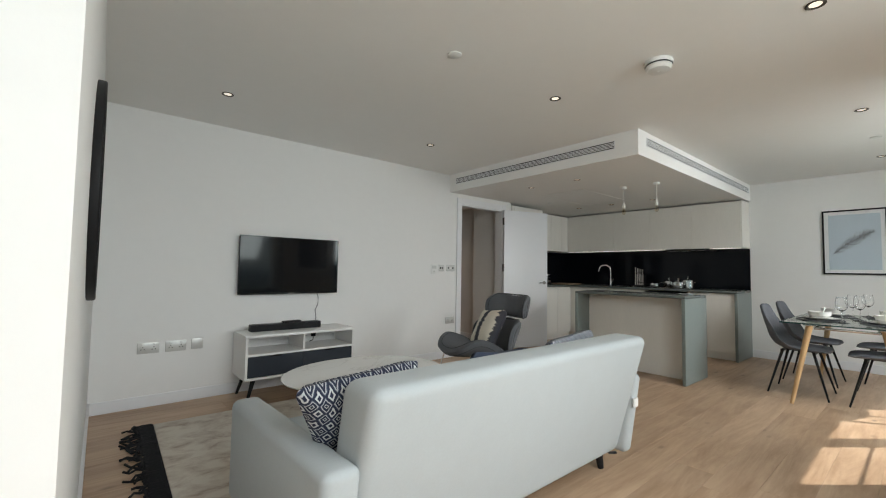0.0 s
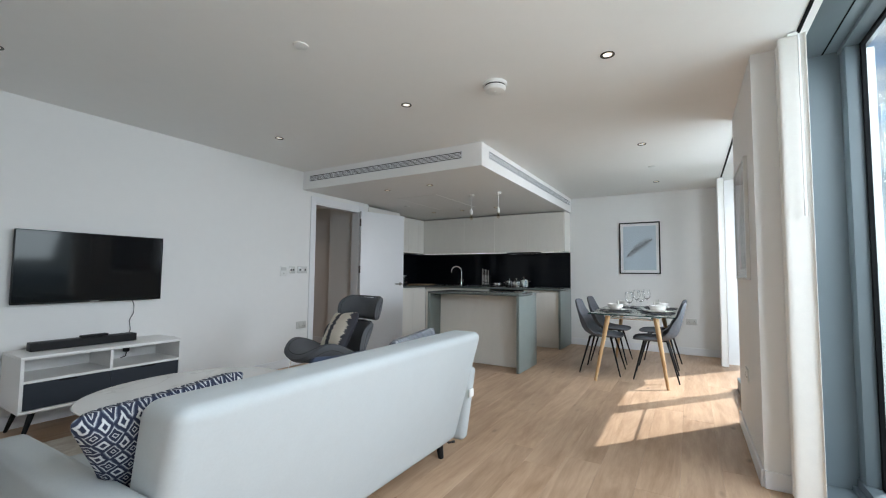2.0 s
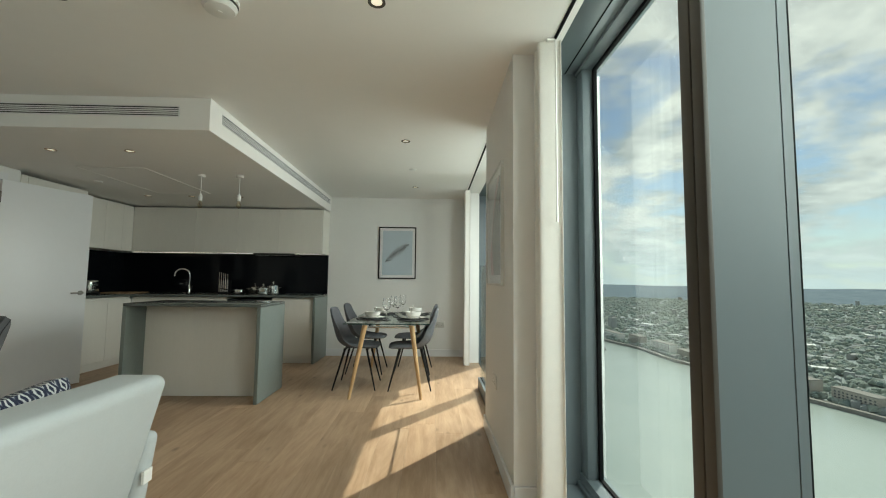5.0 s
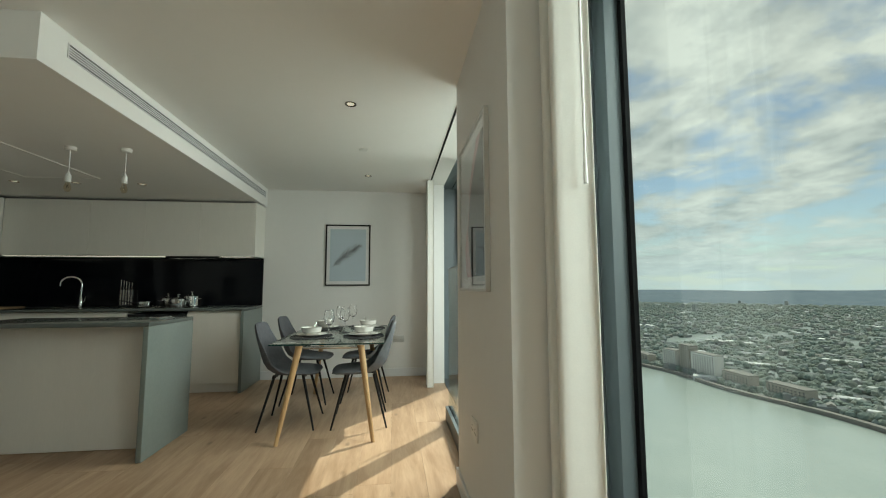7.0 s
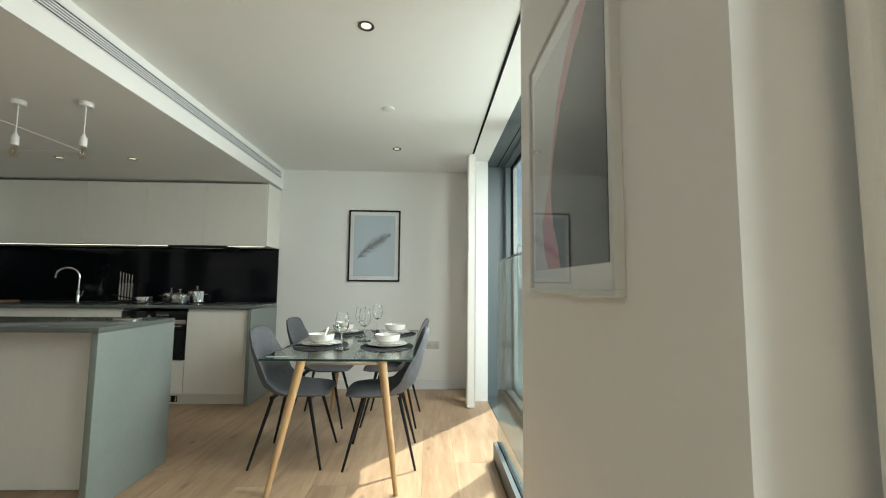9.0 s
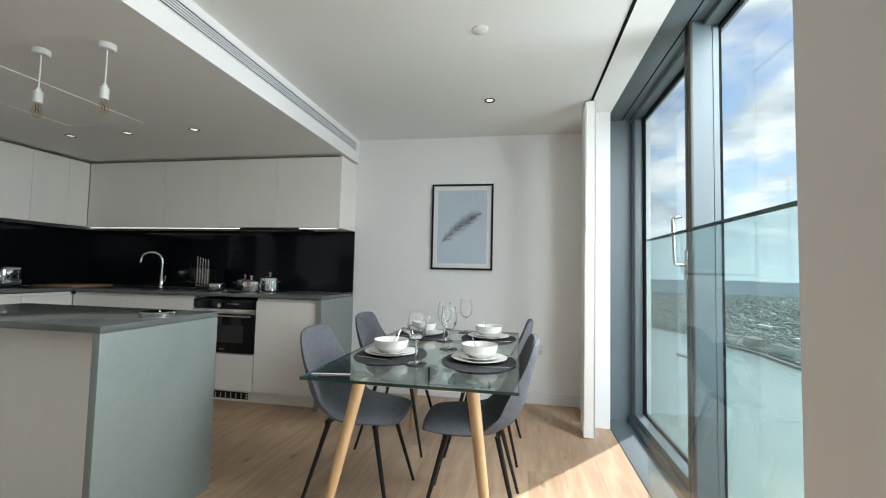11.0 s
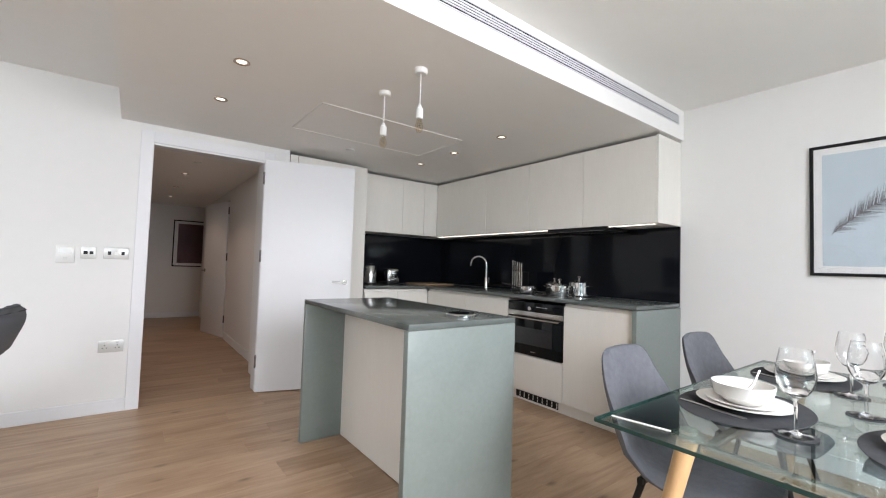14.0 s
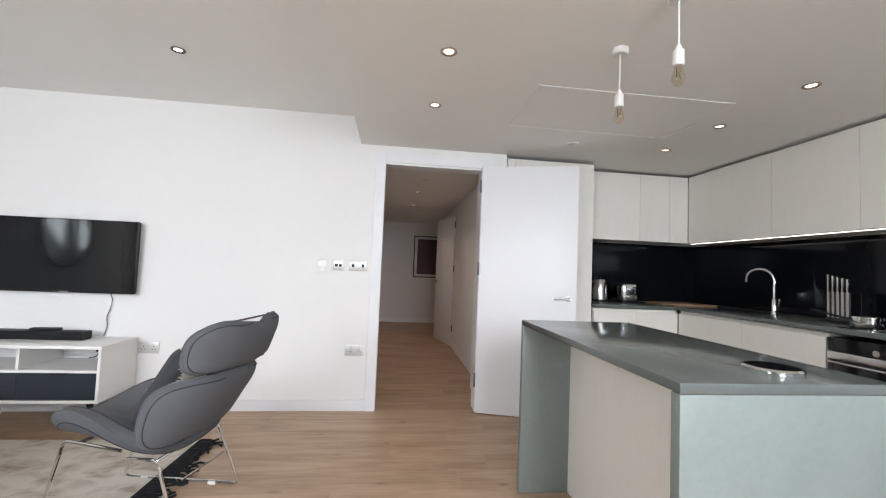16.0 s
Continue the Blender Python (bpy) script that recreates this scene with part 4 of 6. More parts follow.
def media_unit():
    u = thing("media_unit", pose(1.632, 4.165, 0), "white media unit with dark drawers and splayed legs", "media unit")
    w, d = 0.508, 0.20
    part("top", box(-w, w, -d, d, 0.545, 0.567, bevel=0.002), WHITELAC, u)
    part("bottom", box(-w, w, -d, d, 0.185, 0.205, bevel=0.002), WHITELAC, u)
    for s in (-1, 1):
        part("side", box(s * w, s * (w - 0.02), -d, d, 0.206, 0.5445, bevel=0.001, seg=1), WHITELAC, u)
    part("shelf", box(-w + 0.0205, w - 0.0205, -d, d - 0.02, 0.388, 0.406), WHITELAC, u)
    part("divider", box(-0.009, 0.009, -d + 0.002, d - 0.02, 0.407, 0.544), WHITELAC, u)
    part("back_panel", join((-w + 0.021, -0.2, d - 0.012, d - 0.004, 0.207, 0.544), (-0.2, 0.3, d - 0.012, d - 0.004, 0.207, 0.42)), WHITELAC, u)
    for s in (-1, 1):
        dr = part("drawer", box(s * (w - 0.022), s * 0.0015, -d + 0.004, -d + 0.022, 0.209, 0.385, bevel=0.001, seg=1), NAVY, u, "dark navy drawer front")
        part("finger_pull", box(s * w * 0.5 - 0.05, s * w * 0.5 + 0.05, -d + 0.002, -d + 0.0045, 0.372, 0.386, bevel=0.001, seg=1), BLACK, dr)
    for sx in (-1, 1):
        for sy in (-1, 1):
            part("leg", rod((sx * 0.42, sy * 0.14, 0.186), (sx * 0.475, sy * 0.165, 0.0), 0.02, 0.011), MATTBLACK, u, "tapered black leg")
    p = thing("wall_socket", pose(1.86, YT, 0.47), "white double wall socket behind the media unit", "socket")
    part("plate", box(-0.1, 0.1, -0.008, 0, -0.04, 0.04, bevel=0.003), WHITEPLASTIC, p)
    part("plug", box(0.0, 0.045, -0.04, -0.008, -0.02, 0.025, bevel=0.008), BLACK, p, "black plug")
    part("plug_lead", tube([(0.022, -0.03, -0.02), (0.01, -0.05, -0.05), (-0.03, -0.06, -0.06)], 0.004, 6), BLACK, p)


media_unit()


def sofa():
    s = thing("sofa", pose(1.585, 1.765, 0), "pale grey-blue fabric sofa seen from behind", "sofa")
    w = 0.975

    def lean(z):
        return -0.315 - 0.175 * (z - 0.15) / 0.65

    bm = box(-w + 0.115, w - 0.10, -0.09, 0.09, 0.13, 0.805, bevel=0.046, seg=6)
    for v in bm.verts:
        v.co.y += lean(v.co.z) + 0.03 + (0.03 if v.co.z > 0.7 and v.co.y > 0 else 0)
        v.co.z += 0.008 * math.cos(v.co.x * 1.4)
    part("backrest", bm, SOFA, s)
    part("seat_base", box(-w + 0.12, w - 0.11, -0.25, 0.44, 0.13, 0.27, bevel=0.015), SOFA, s)
    for k in (-1, 1):
        x = k * 0.43
        part("seat_cushion", box(x - 0.42, x + 0.42, -0.22, 0.49, 0.272, 0.43, bevel=0.04, seg=4), SOFA, s)
    for k in (-1, 1):
        x0, x1 = (-w, -w + 0.125) if k < 0 else (w - 0.11, w - 0.035)
        bm = box(x0, x1, -0.42, 0.50, 0.13, 0.585, bevel=0.034, seg=5)
        for v in bm.verts:
            if v.co.z > 0.4:
                v.co.z -= 0.03 * max(0, (v.co.y - 0.2) / 0.3)
            if v.co.y < -0.3:
                v.co.y += -0.06 * (v.co.z - 0.13) / 0.43
        part("armrest", bm, SOFA, s)
    for sx in (-1, 1):
        for y in (-0.25, 0.40):
            part("leg", rod((sx * 0.86, y, 0.132), (sx * 0.87, y - 0.015, 0.0), 0.026, 0.017), MATTBLACK, s, "tapered black leg")
    part("care_label", box(w - 0.112, w - 0.066, -0.472, -0.463, 0.405, 0.452), WHITEPLASTIC, s, "white fabric care label")
    bm = tube([(w - 0.13, -0.3, 0.135), (w - 0.125, -0.33, 0.115), (w - 0.1, -0.36, 0.12)], 0.007, 6)
    part("hinge_bar", bm, BLACK, s, "black folding hinge under the frame")


sofa()


def ikat_material():
    """Printed diamonds in navy and white with blurred edges."""
    m = bpy.data.materials.new("navy_ikat_print")
    m.use_nodes = True
    t = m.node_tree
    b = t.nodes["Principled BSDF"]
    b.inputs["Roughness"].default_value = 0.9
    co = node(t, "ShaderNodeTexCoord")
    wob = node(t, "ShaderNodeTexNoise", Scale=30.0, Detail=3.0)
    t.links.new(co.outputs["Object"], wob.inputs["Vector"])
    move = node(t, "ShaderNodeVectorMath", operation="MULTIPLY_ADD")
    move.inputs[1].default_value = (0.014, 0.014, 0.014)
    t.links.new(wob.outputs["Color"], move.inputs[0])
    t.links.new(co.outputs["Object"], move.inputs[2])
    sep = node(t, "ShaderNodeSeparateXYZ")
    t.links.new(move.outputs[0], sep.inputs[0])
    folds = []
    for axis, size in (("X", 0.042), ("Z", 0.052)):
        f = node(t, "ShaderNodeMath", operation="PINGPONG")
        f.inputs[1].default_value = size / 2
        t.links.new(sep.outputs[axis], f.inputs[0])
        d = node(t, "ShaderNodeMath", operation="DIVIDE")
        d.inputs[1].default_value = size
        t.links.new(f.outputs[0], d.inputs[0])
        folds.append(d)
    add = node(t, "ShaderNodeMath", operation="ADD")
    t.links.new(folds[0].outputs[0], add.inputs[0])
    t.links.new(folds[1].outputs[0], add.inputs[1])
    ramp = node(t, "ShaderNodeValToRGB")
    ramp.color_ramp.interpolation = "LINEAR"
    stops = ((0.0, 0), (0.14, 0), (0.2, 1), (0.29, 1), (0.35, 0), (0.5, 0), (0.56, 2), (0.62, 1), (0.68, 0), (0.82, 0), (0.86, 1), (0.93, 0))
    tones = ((0.012, 0.018, 0.045, 1), (0.52, 0.54, 0.55, 1), (0.11, 0.13, 0.17, 1))
    els = ramp.color_ramp.elements
    while len(els) < len(stops):
        els.new(0.5)
    for e, (p, k) in zip(els, stops):
        e.position = p
    for e, (p, k) in zip(els, stops):
        e.color = tones[k]
    t.links.new(add.outputs[0], ramp.inputs[0])
    t.links.new(ramp.outputs[0], b.inputs["Base Color"])
    bp = node(t, "ShaderNodeBump", Strength=0.3, Distance=0.001)
    fine = node(t, "ShaderNodeTexNoise", Scale=500.0)
    t.links.new(co.outputs["Object"], fine.inputs["Vector"])
    t.links.new(fine.outputs["Fac"], bp.inputs["Height"])
    t.links.new(bp.outputs[0], b.inputs["Normal"])
    return m


def streak_material():
    """Cream cloth with a jagged dark stripe down the middle and at the sides."""
    m = bpy.data.materials.new("cream_and_charcoal_ikat")
    m.use_nodes = True
    t = m.node_tree
    b = t.nodes["Principled BSDF"]
    b.inputs["Roughness"].default_value = 0.9
    co = node(t, "ShaderNodeTexCoord")
    mp = node(t, "ShaderNodeMapping")
    mp.inputs["Scale"].default_value = (2, 2, 34)
    t.links.new(co.outputs["Object"], mp.inputs["Vector"])
    wob = node(t, "ShaderNodeTexNoise", Scale=1.0, Detail=5.0, Roughness=0.75)
    t.links.new(mp.outputs[0], wob.inputs["Vector"])
    sep = node(t, "ShaderNodeSeparateXYZ")
    t.links.new(co.outputs["Object"], sep.inputs[0])
    off = node(t, "ShaderNodeMath", operation="MULTIPLY_ADD")
    off.inputs[1].default_value = 0.16
    t.links.new(wob.outputs["Fac"], off.inputs[0])
    t.links.new(sep.outputs["X"], off.inputs[2])
    pp = node(t, "ShaderNodeMath", operation="PINGPONG")
    pp.inputs[1].default_value = 0.115
    t.links.new(off.outputs[0], pp.inputs[0])
    ramp = node(t, "ShaderNodeValToRGB")
    e = ramp.color_ramp.elements
    e[0].position, e[0].color = 0.024, (0.70, 0.64, 0.54, 1)
    e[1].position, e[1].color = 0.04, (0.70, 0.64, 0.54, 1)
    e.new(0.078).color = (0.70, 0.64, 0.54, 1)
    e.new(0.086).color = (0.045, 0.045, 0.055, 1)
    t.links.new(pp.outputs[0], ramp.inputs[0])
    t.links.new(ramp.outputs[0], b.inputs["Base Color"])
    return m


IKAT, STREAK = ikat_material(), streak_material()
NAVYCLOTH = material("navy_cotton", (0.035, 0.05, 0.085), 0.95, vary=0.12, scale=15, bump=0.3, bump_scale=400)


def cushion(m, size, mat, label, height=None, pinch=0.0, sag=0.07):
    """A scatter cushion standing in its own x-z plane, its base at the origin."""
    c = thing("scatter_cushion", m, label, "cushion", "scatter cushions")
    h = height or size

    def sheet(s, t):
        k = 1 - sag * (1 - s * s) * t * t
        kk = 1 - 0.07 * (1 - t * t) * s * s
        kk *= 1 - pinch * (1 - t) / 2
        return (s * size / 2 * kk, 0.0, h / 2 + t * h / 2 * k)

    part("cover", pad(sheet, 0.15, 8.0, 10, 48, 2.2), mat, c)
    return c


cushion(pose(0.86, 1.615, 0.445, 22, -4, 0), 0.52, IKAT, "navy and white ikat scatter cushion against the sofa arm", 0.39, pinch=0.6)
cushion(pose(2.14, 1.625, 0.425, 22, -5, 0), 0.44, IKAT, "navy and white ikat scatter cushion at the sofa's far end", 0.43)
cushion(pose(1.625, 1.66, 0.43, 18, 3, 0), 0.42, NAVYCLOTH, "plain navy scatter cushion against the sofa back", 0.375, sag=0.16)


def marble_material():
    m = bpy.data.materials.new("white_veined_marble")
    m.use_nodes = True
    t = m.node_tree
    b = t.nodes["Principled BSDF"]
    b.inputs["Roughness"].default_value = 0.12
    co = node(t, "ShaderNodeTexCoord")
    wave = node(t, "ShaderNodeTexNoise", Scale=1.4, Detail=8.0, Roughness=0.55, Distortion=1.4)
    t.links.new(co.outputs["Object"], wave.inputs["Vector"])
    ramp = node(t, "ShaderNodeValToRGB")
    e = ramp.color_ramp.elements
    e[0].position, e[0].color = 0.485, (0.74, 0.73, 0.70, 1)
    e[1].position, e[1].color = 0.515, (0.74, 0.73, 0.70, 1)
    e.new(0.5).color = (0.64, 0.63, 0.60, 1)
    t.links.new(wave.outputs["Fac"], ramp.inputs[0])
    t.links.new(ramp.outputs[0], b.inputs["Base Color"])
    return m


def coffee_table():
    c = thing("coffee_table", pose(1.69, 2.93, 0), "low oval coffee table with a white marble top", "coffee table")
    bm = lathe([(0, 0.385), (0.56, 0.385), (0.60, 0.392), (0.605, 0.4), (0.60, 0.405), (0, 0.405)], 64)
    for v in bm.verts:
        v.co.y *= 0.80
    part("tabletop", bm, marble_material(), c)
    for k in range(3):
        a = radians(90 + 120 * k)
        part("leg", rod((0.26 * math.cos(a), 0.2 * math.sin(a), 0.386), (0.40 * math.cos(a), 0.3 * math.sin(a), 0.0), 0.02, 0.012), MATTBLACK, c)


coffee_table()


def rug_material():
    m = bpy.data.materials.new("cream_distressed_wool")
    m.use_nodes = True
    t = m.node_tree
    b = t.nodes["Principled BSDF"]
    b.inputs["Roughness"].default_value = 0.98
    co = node(t, "ShaderNodeTexCoord")
    mp = node(t, "ShaderNodeMapping")
    mp.inputs["Scale"].default_value = (4.0, 5.5, 1)
    t.links.new(co.outputs["Object"], mp.inputs["Vector"])
    n1 = node(t, "ShaderNodeTexNoise", Scale=1.5, Detail=5.0, Roughness=0.6, Distortion=0.4)
    t.links.new(mp.outputs[0], n1.inputs["Vector"])
    ramp = node(t, "ShaderNodeValToRGB")
    e = ramp.color_ramp.elements
    e[0].position, e[0].color = 0.32, (0.38, 0.31, 0.25, 1)
    e[1].position, e[1].color = 0.56, (0.66, 0.61, 0.53, 1)
    e.new(0.43).color = (0.55, 0.48, 0.41, 1)
    t.links.new(n1.outputs["Fac"], ramp.inputs[0])
    t.links.new(ramp.outputs[0], b.inputs["Base Color"])
    n2 = node(t, "ShaderNodeTexNoise", Scale=220.0, Detail=2.0)
    t.links.new(co.outputs["Object"], n2.inputs["Vector"])
    bp = node(t, "ShaderNodeBump", Strength=0.7, Distance=0.004)
    t.links.new(n2.outputs["Fac"], bp.inputs["Height"])
    t.links.new(bp.outputs[0], b.inputs["Normal"])
    return m


def rug():
    r = thing("rug", pose(1.66, 3.03, 0.001, 0, 0, -1.5), "cream distressed rug with black fringed ends", "rug")
    w, d, rnd = 1.19, 0.80, random.Random(3)
    part("woven_field", box(-w, w, -d, d, 0, 0.011, bevel=0.004), rug_material(), r)
    felt = material("black_wool_fringe", (0.006, 0.006, 0.008), 0.98, vary=0.3, scale=40, bump=0.5, bump_scale=300)
    for s in (-1, 1):
        bm = bmesh.new()
        for i in range(110):
            y = -d + 2 * d * (i + rnd.random()) / 110
            length = 0.03 + 0.10 * rnd.random() ** 2
            pts = [(s * (w + 0.01), y, 0.012), (s * (w + 0.07), y + rnd.uniform(-0.008, 0.008), 0.012)]
            for k in range(1, 5):
                pts.append((s * (w + 0.07 + length * k / 4), y + rnd.uniform(-0.012, 0.012) * k, 0.006 + 0.006 * rnd.random()))
            add_tube(bm, pts, 0.0065, 5)
        add_box(bm, s * (w + 0.001), s * (w + 0.085), -d, d, 0.0, 0.014, bevel=0.004)
        tagged(part("fringe", bm, felt, r, "black tasselled fringe"), kind="stuff")


rug()


def armchair():
    place = pose(2.964, 3.056, 0, 0, 0, -10)
    a = thing("armchair", place, "grey wool lounge chair with winged back on a chrome wire base", "armchair")

    def wrap(s, wide, deep, most=1.4):
        """Across a panel that folds forward at both sides: (how far forward, how far aside)."""
        a = s * most
        return deep * (1 - math.cos(a)) / (1 - math.cos(most)), wide * math.sin(a) / math.sin(most)

    def seat(s, t):
        x = -0.35 + 0.30 * (t + 1)
        lobe = 0.14 * abs(s) ** 2.0 * math.exp(-((t + 0.3) / 0.85) ** 2)
        return (x, s * (0.295 - 0.03 * t * t), 0.42 - 0.035 * (t + 1) + lobe - 0.04 * max(0, -t - 0.5) ** 1.4)

    def back(s, t):
        u = max(0.0, (t + 1) / 2)
        fore, aside = wrap(s, 0.30, 0.105 + 0.15 * u)
        return (0.24 + 0.20 * u - fore, aside, 0.38 + 0.305 * u - 0.03 * s * s * u)

    def head(s, t):
        u = (t + 1) / 2
        fore, aside = wrap(s, 0.30, 0.125 + 0.055 * u)
        ear = 0.03 * u * math.exp(-((abs(s) - 0.55) / 0.3) ** 2)
        return (0.435 + 0.085 * u - fore, aside, 0.70 + 0.195 * u + ear - 0.015 * s * s * u)

    for name, fn, power, power_t, thick in (("seat", seat, 3.2, 3.2, 0.105), ("backrest", back, 8.0, 2.6, 0.075), ("headrest", head, 9.0, 2.4, 0.075)):
        p = part(name, pad(fn, thick, power, 12, 88, 5.0, power_t), GREYFELT, a)
        part("piping", rim(fn, power, 0.0045, 110, 1.0, power_t), GREYFELT, p)
        part("seam", seam_line(fn, thick, power, power_t, 5.0, 0.9, 0.0028), THREAD, p, "dark sewn seam")
    for s in (-1, 1):
        pts = bend([(0.02, s * 0.20, 0.345), (-0.22, s * 0.225, 0.385), (-0.315, s * 0.235, 0.012), (0.315, s * 0.235, 0.012), (0.19, s * 0.215, 0.325), (0.05, s * 0.205, 0.315)], 0.03, 4)
        part("wire_leg", tube(pts, 0.0075, 9), CHROME, a, "bent chrome rod runner")
        part("stay", tube([(0.02, s * 0.225, 0.02), (0.235, s * 0.222, 0.18)], 0.006, 8), CHROME, a)
        for x in (-0.20, 0.17):
            part("glide", box(x - 0.02, x + 0.02, s * 0.235 - 0.011, s * 0.235 + 0.011, 0, 0.018, bevel=0.003), WHITEPLASTIC, a)
    for x, z in ((0.19, 0.322), (-0.16, 0.375)):
        part("cross_bar", tube([(x, -0.215, z), (x, 0.215, z)], 0.007, 8), CHROME, a)
    cushion(place @ pose(0.04, 0.0, 0.415, 30, 6, 86), 0.42, STREAK, "cream cushion with charcoal streaks on the armchair", 0.41)


armchair()


def mirror():
    m = thing("round_mirror", WEST @ pose(0, -2.18, 1.425, 0, 90, 0), "round wall mirror in a thick black frame", "mirror")
    part("frame", lathe([(0.365, 0.0), (0.40, 0.0), (0.402, 0.004), (0.402, 0.022), (0.398, 0.026), (0.372, 0.026), (0.368, 0.022), (0.365, 0.0)], 72), MATTBLACK, m)
    part("mirror_glass", lathe([(0.37, 0.014), (0, 0.014)], 72), MIRROR, m)
    part("backing", lathe([(0.366, 0.004), (0.366, 0.0), (0, 0.0)], 48), BLACK, m)


mirror()


# ---- pictures ----
def picture(m, w, h, frame_mat, frame_w, label, mat_w):
    p = thing("framed_picture", m, label, "picture")
    bm = bmesh.new()
    for b in ((-w / 2, w / 2, -0.022, 0, h / 2 - frame_w, h / 2), (-w / 2, w / 2, -0.022, 0, -h / 2, -h / 2 + frame_w),
              (-w / 2, -w / 2 + frame_w, -0.022, 0, -h / 2 + frame_w, h / 2 - frame_w), (w / 2 - frame_w, w / 2, -0.022, 0, -h / 2 + frame_w, h / 2 - frame_w)):
        add_box(bm, *b, bevel=0.0015, seg=1)
    part("frame", bm, frame_mat, p)
    part("mount", join((-w / 2 + frame_w, w / 2 - frame_w, -0.010, -0.006, -h / 2 + frame_w, h / 2 - frame_w)), PAPER, p)
    glass = part("picture_glass", box(-w / 2 + frame_w, w / 2 - frame_w, -0.018, -0.016, -h / 2 + frame_w, h / 2 - frame_w), PICGLASS, p)
    glass.visible_shadow = False
    return p


def feather_picture():
    p = picture(pose(XF, 0.80, 1.585, 0, 0, -90), 0.582, 0.81, MATTBLACK, 0.018, "black framed print of a grey feather on pale blue", 0.05)
    part("print", join((-0.232, 0.232, -0.0125, -0.0105, -0.345, 0.345)), BLUEPAPER, p)
    rnd, bm = random.Random(8), bmesh.new()
    a, b = Vector((-0.19, 0, -0.15)), Vector((0.18, 0, 0.135))
    along = (b - a).normalized()
    side = Vector((-along.z, 0, along.x))

    def sliver(p0, p1, w0):
        d = (p1 - p0).normalized()
        s = Vector((-d.z, 0, d.x)) * w0
        y = Vector((0, -0.0128, 0))
        bm.faces.new([bm.verts.new(q + y) for q in (p0 - s, p0 + s, p1 + s * 0.2, p1 - s * 0.2)])

    for i in range(24):
        sliver(a + (b - a) * i / 24 + side * 0.018 * math.sin(i / 24 * math.pi), a + (b - a) * (i + 1) / 24 + side * 0.018 * math.sin((i + 1) / 24 * math.pi), 0.0022)
    for i in range(95):
        f = 0.02 + 0.96 * i / 95
        root = a + (b - a) * f + side * 0.018 * math.sin(f * math.pi)
        for s in (-1, 1):
            length = 0.105 * math.sin(math.pi * min(1, f * 0.9 + 0.1)) ** 0.6 * rnd.uniform(0.55, 1.05)
            if rnd.random() < 0.86:
                sliver(root, root + (along * 0.62 + side * s * 0.6).normalized() * length, rnd.uniform(0.0009, 0.0021))
    part("feather", bm, FEATHER, p, "grey ink feather", False)


def abstract_material():
    """Pink wash and a charcoal mass with torn edges on pale paper."""
    m = bpy.data.materials.new("pink_and_charcoal_print")
    m.use_nodes = True
    t = m.node_tree
    b = t.nodes["Principled BSDF"]
    b.inputs["Roughness"].default_value = 0.7
    co = node(t, "ShaderNodeTexCoord")
    wob = node(t, "ShaderNodeTexNoise", Scale=26.0, Detail=4.0, Roughness=0.55)
    t.links.new(co.outputs["Object"], wob.inputs["Vector"])
    torn = node(t, "ShaderNodeVectorMath", operation="MULTIPLY_ADD")
    torn.inputs[1].default_value = (0.03, 0.0, 0.02)
    t.links.new(wob.outputs["Color"], torn.inputs[0])
    t.links.new(co.outputs["Object"], torn.inputs[2])
    sep = node(t, "ShaderNodeSeparateXYZ")
    t.links.new(torn.outputs[0], sep.inputs[0])
    up = node(t, "ShaderNodeMapRange")
    for key, v in (("From Min", -0.325), ("From Max", 0.325)):
        up.inputs[key].default_value = v
    t.links.new(sep.outputs["Z"], up.inputs["Value"])
    wash = node(t, "ShaderNodeTexNoise", Scale=7.0, Detail=5.0, Roughness=0.6, Distortion=0.8)
    t.links.new(co.outputs["Object"], wash.inputs["Vector"])
    last = None
    pink = ((0.0, -0.15), (0.08, -0.19), (0.24, -0.22), (0.40, -0.15), (0.52, -0.11), (0.75, -0.06), (0.9, 0.02), (1.0, 0.10))
    coal = ((0.0, -0.03), (0.13, -0.07), (0.23, -0.11), (0.37, -0.125), (0.51, -0.10), (0.7, -0.03), (0.85, 0.07), (1.0, 0.20))
    for edge, dark, light in ((pink, (0.47, 0.20, 0.24), (0.60, 0.33, 0.36)), (coal, (0.022, 0.024, 0.026), (0.05, 0.052, 0.055))):
        line = node(t, "ShaderNodeValToRGB")
        e = line.color_ramp.elements
        while len(e) < len(edge):
            e.new(0.5)
        for k, (p, x) in enumerate(edge):
            e[k].position = p
        for k, (p, x) in enumerate(edge):
            e[k].color = (x + 0.5, x + 0.5, x + 0.5, 1)
        t.links.new(up.outputs[0], line.inputs[0])
        over = node(t, "ShaderNodeMath", operation="ADD")
        over.inputs[1].default_value = 0.465
        t.links.new(sep.outputs["X"], over.inputs[0])
        past = node(t, "ShaderNodeMath", operation="GREATER_THAN")
        t.links.new(over.outputs[0], past.inputs[0])
        t.links.new(line.outputs["Color"], past.inputs[1])
        tone = node(t, "ShaderNodeMix", data_type="RGBA")
        tone.inputs["A"].default_value, tone.inputs["B"].default_value = (*dark, 1), (*light, 1)
        t.links.new(wash.outputs["Fac"], tone.inputs["Factor"])
        mix = node(t, "ShaderNodeMix", data_type="RGBA")
        t.links.new(past.outputs[0], mix.inputs["Factor"])
        if last is None:
            mix.inputs["A"].default_value = (0.56, 0.56, 0.58, 1)
        else:
            t.links.new(last.outputs["Result"], mix.inputs["A"])
        t.links.new(tone.outputs["Result"], mix.inputs["B"])
        last = mix
    t.links.new(last.outputs["Result"], b.inputs["Base Color"])
    return m


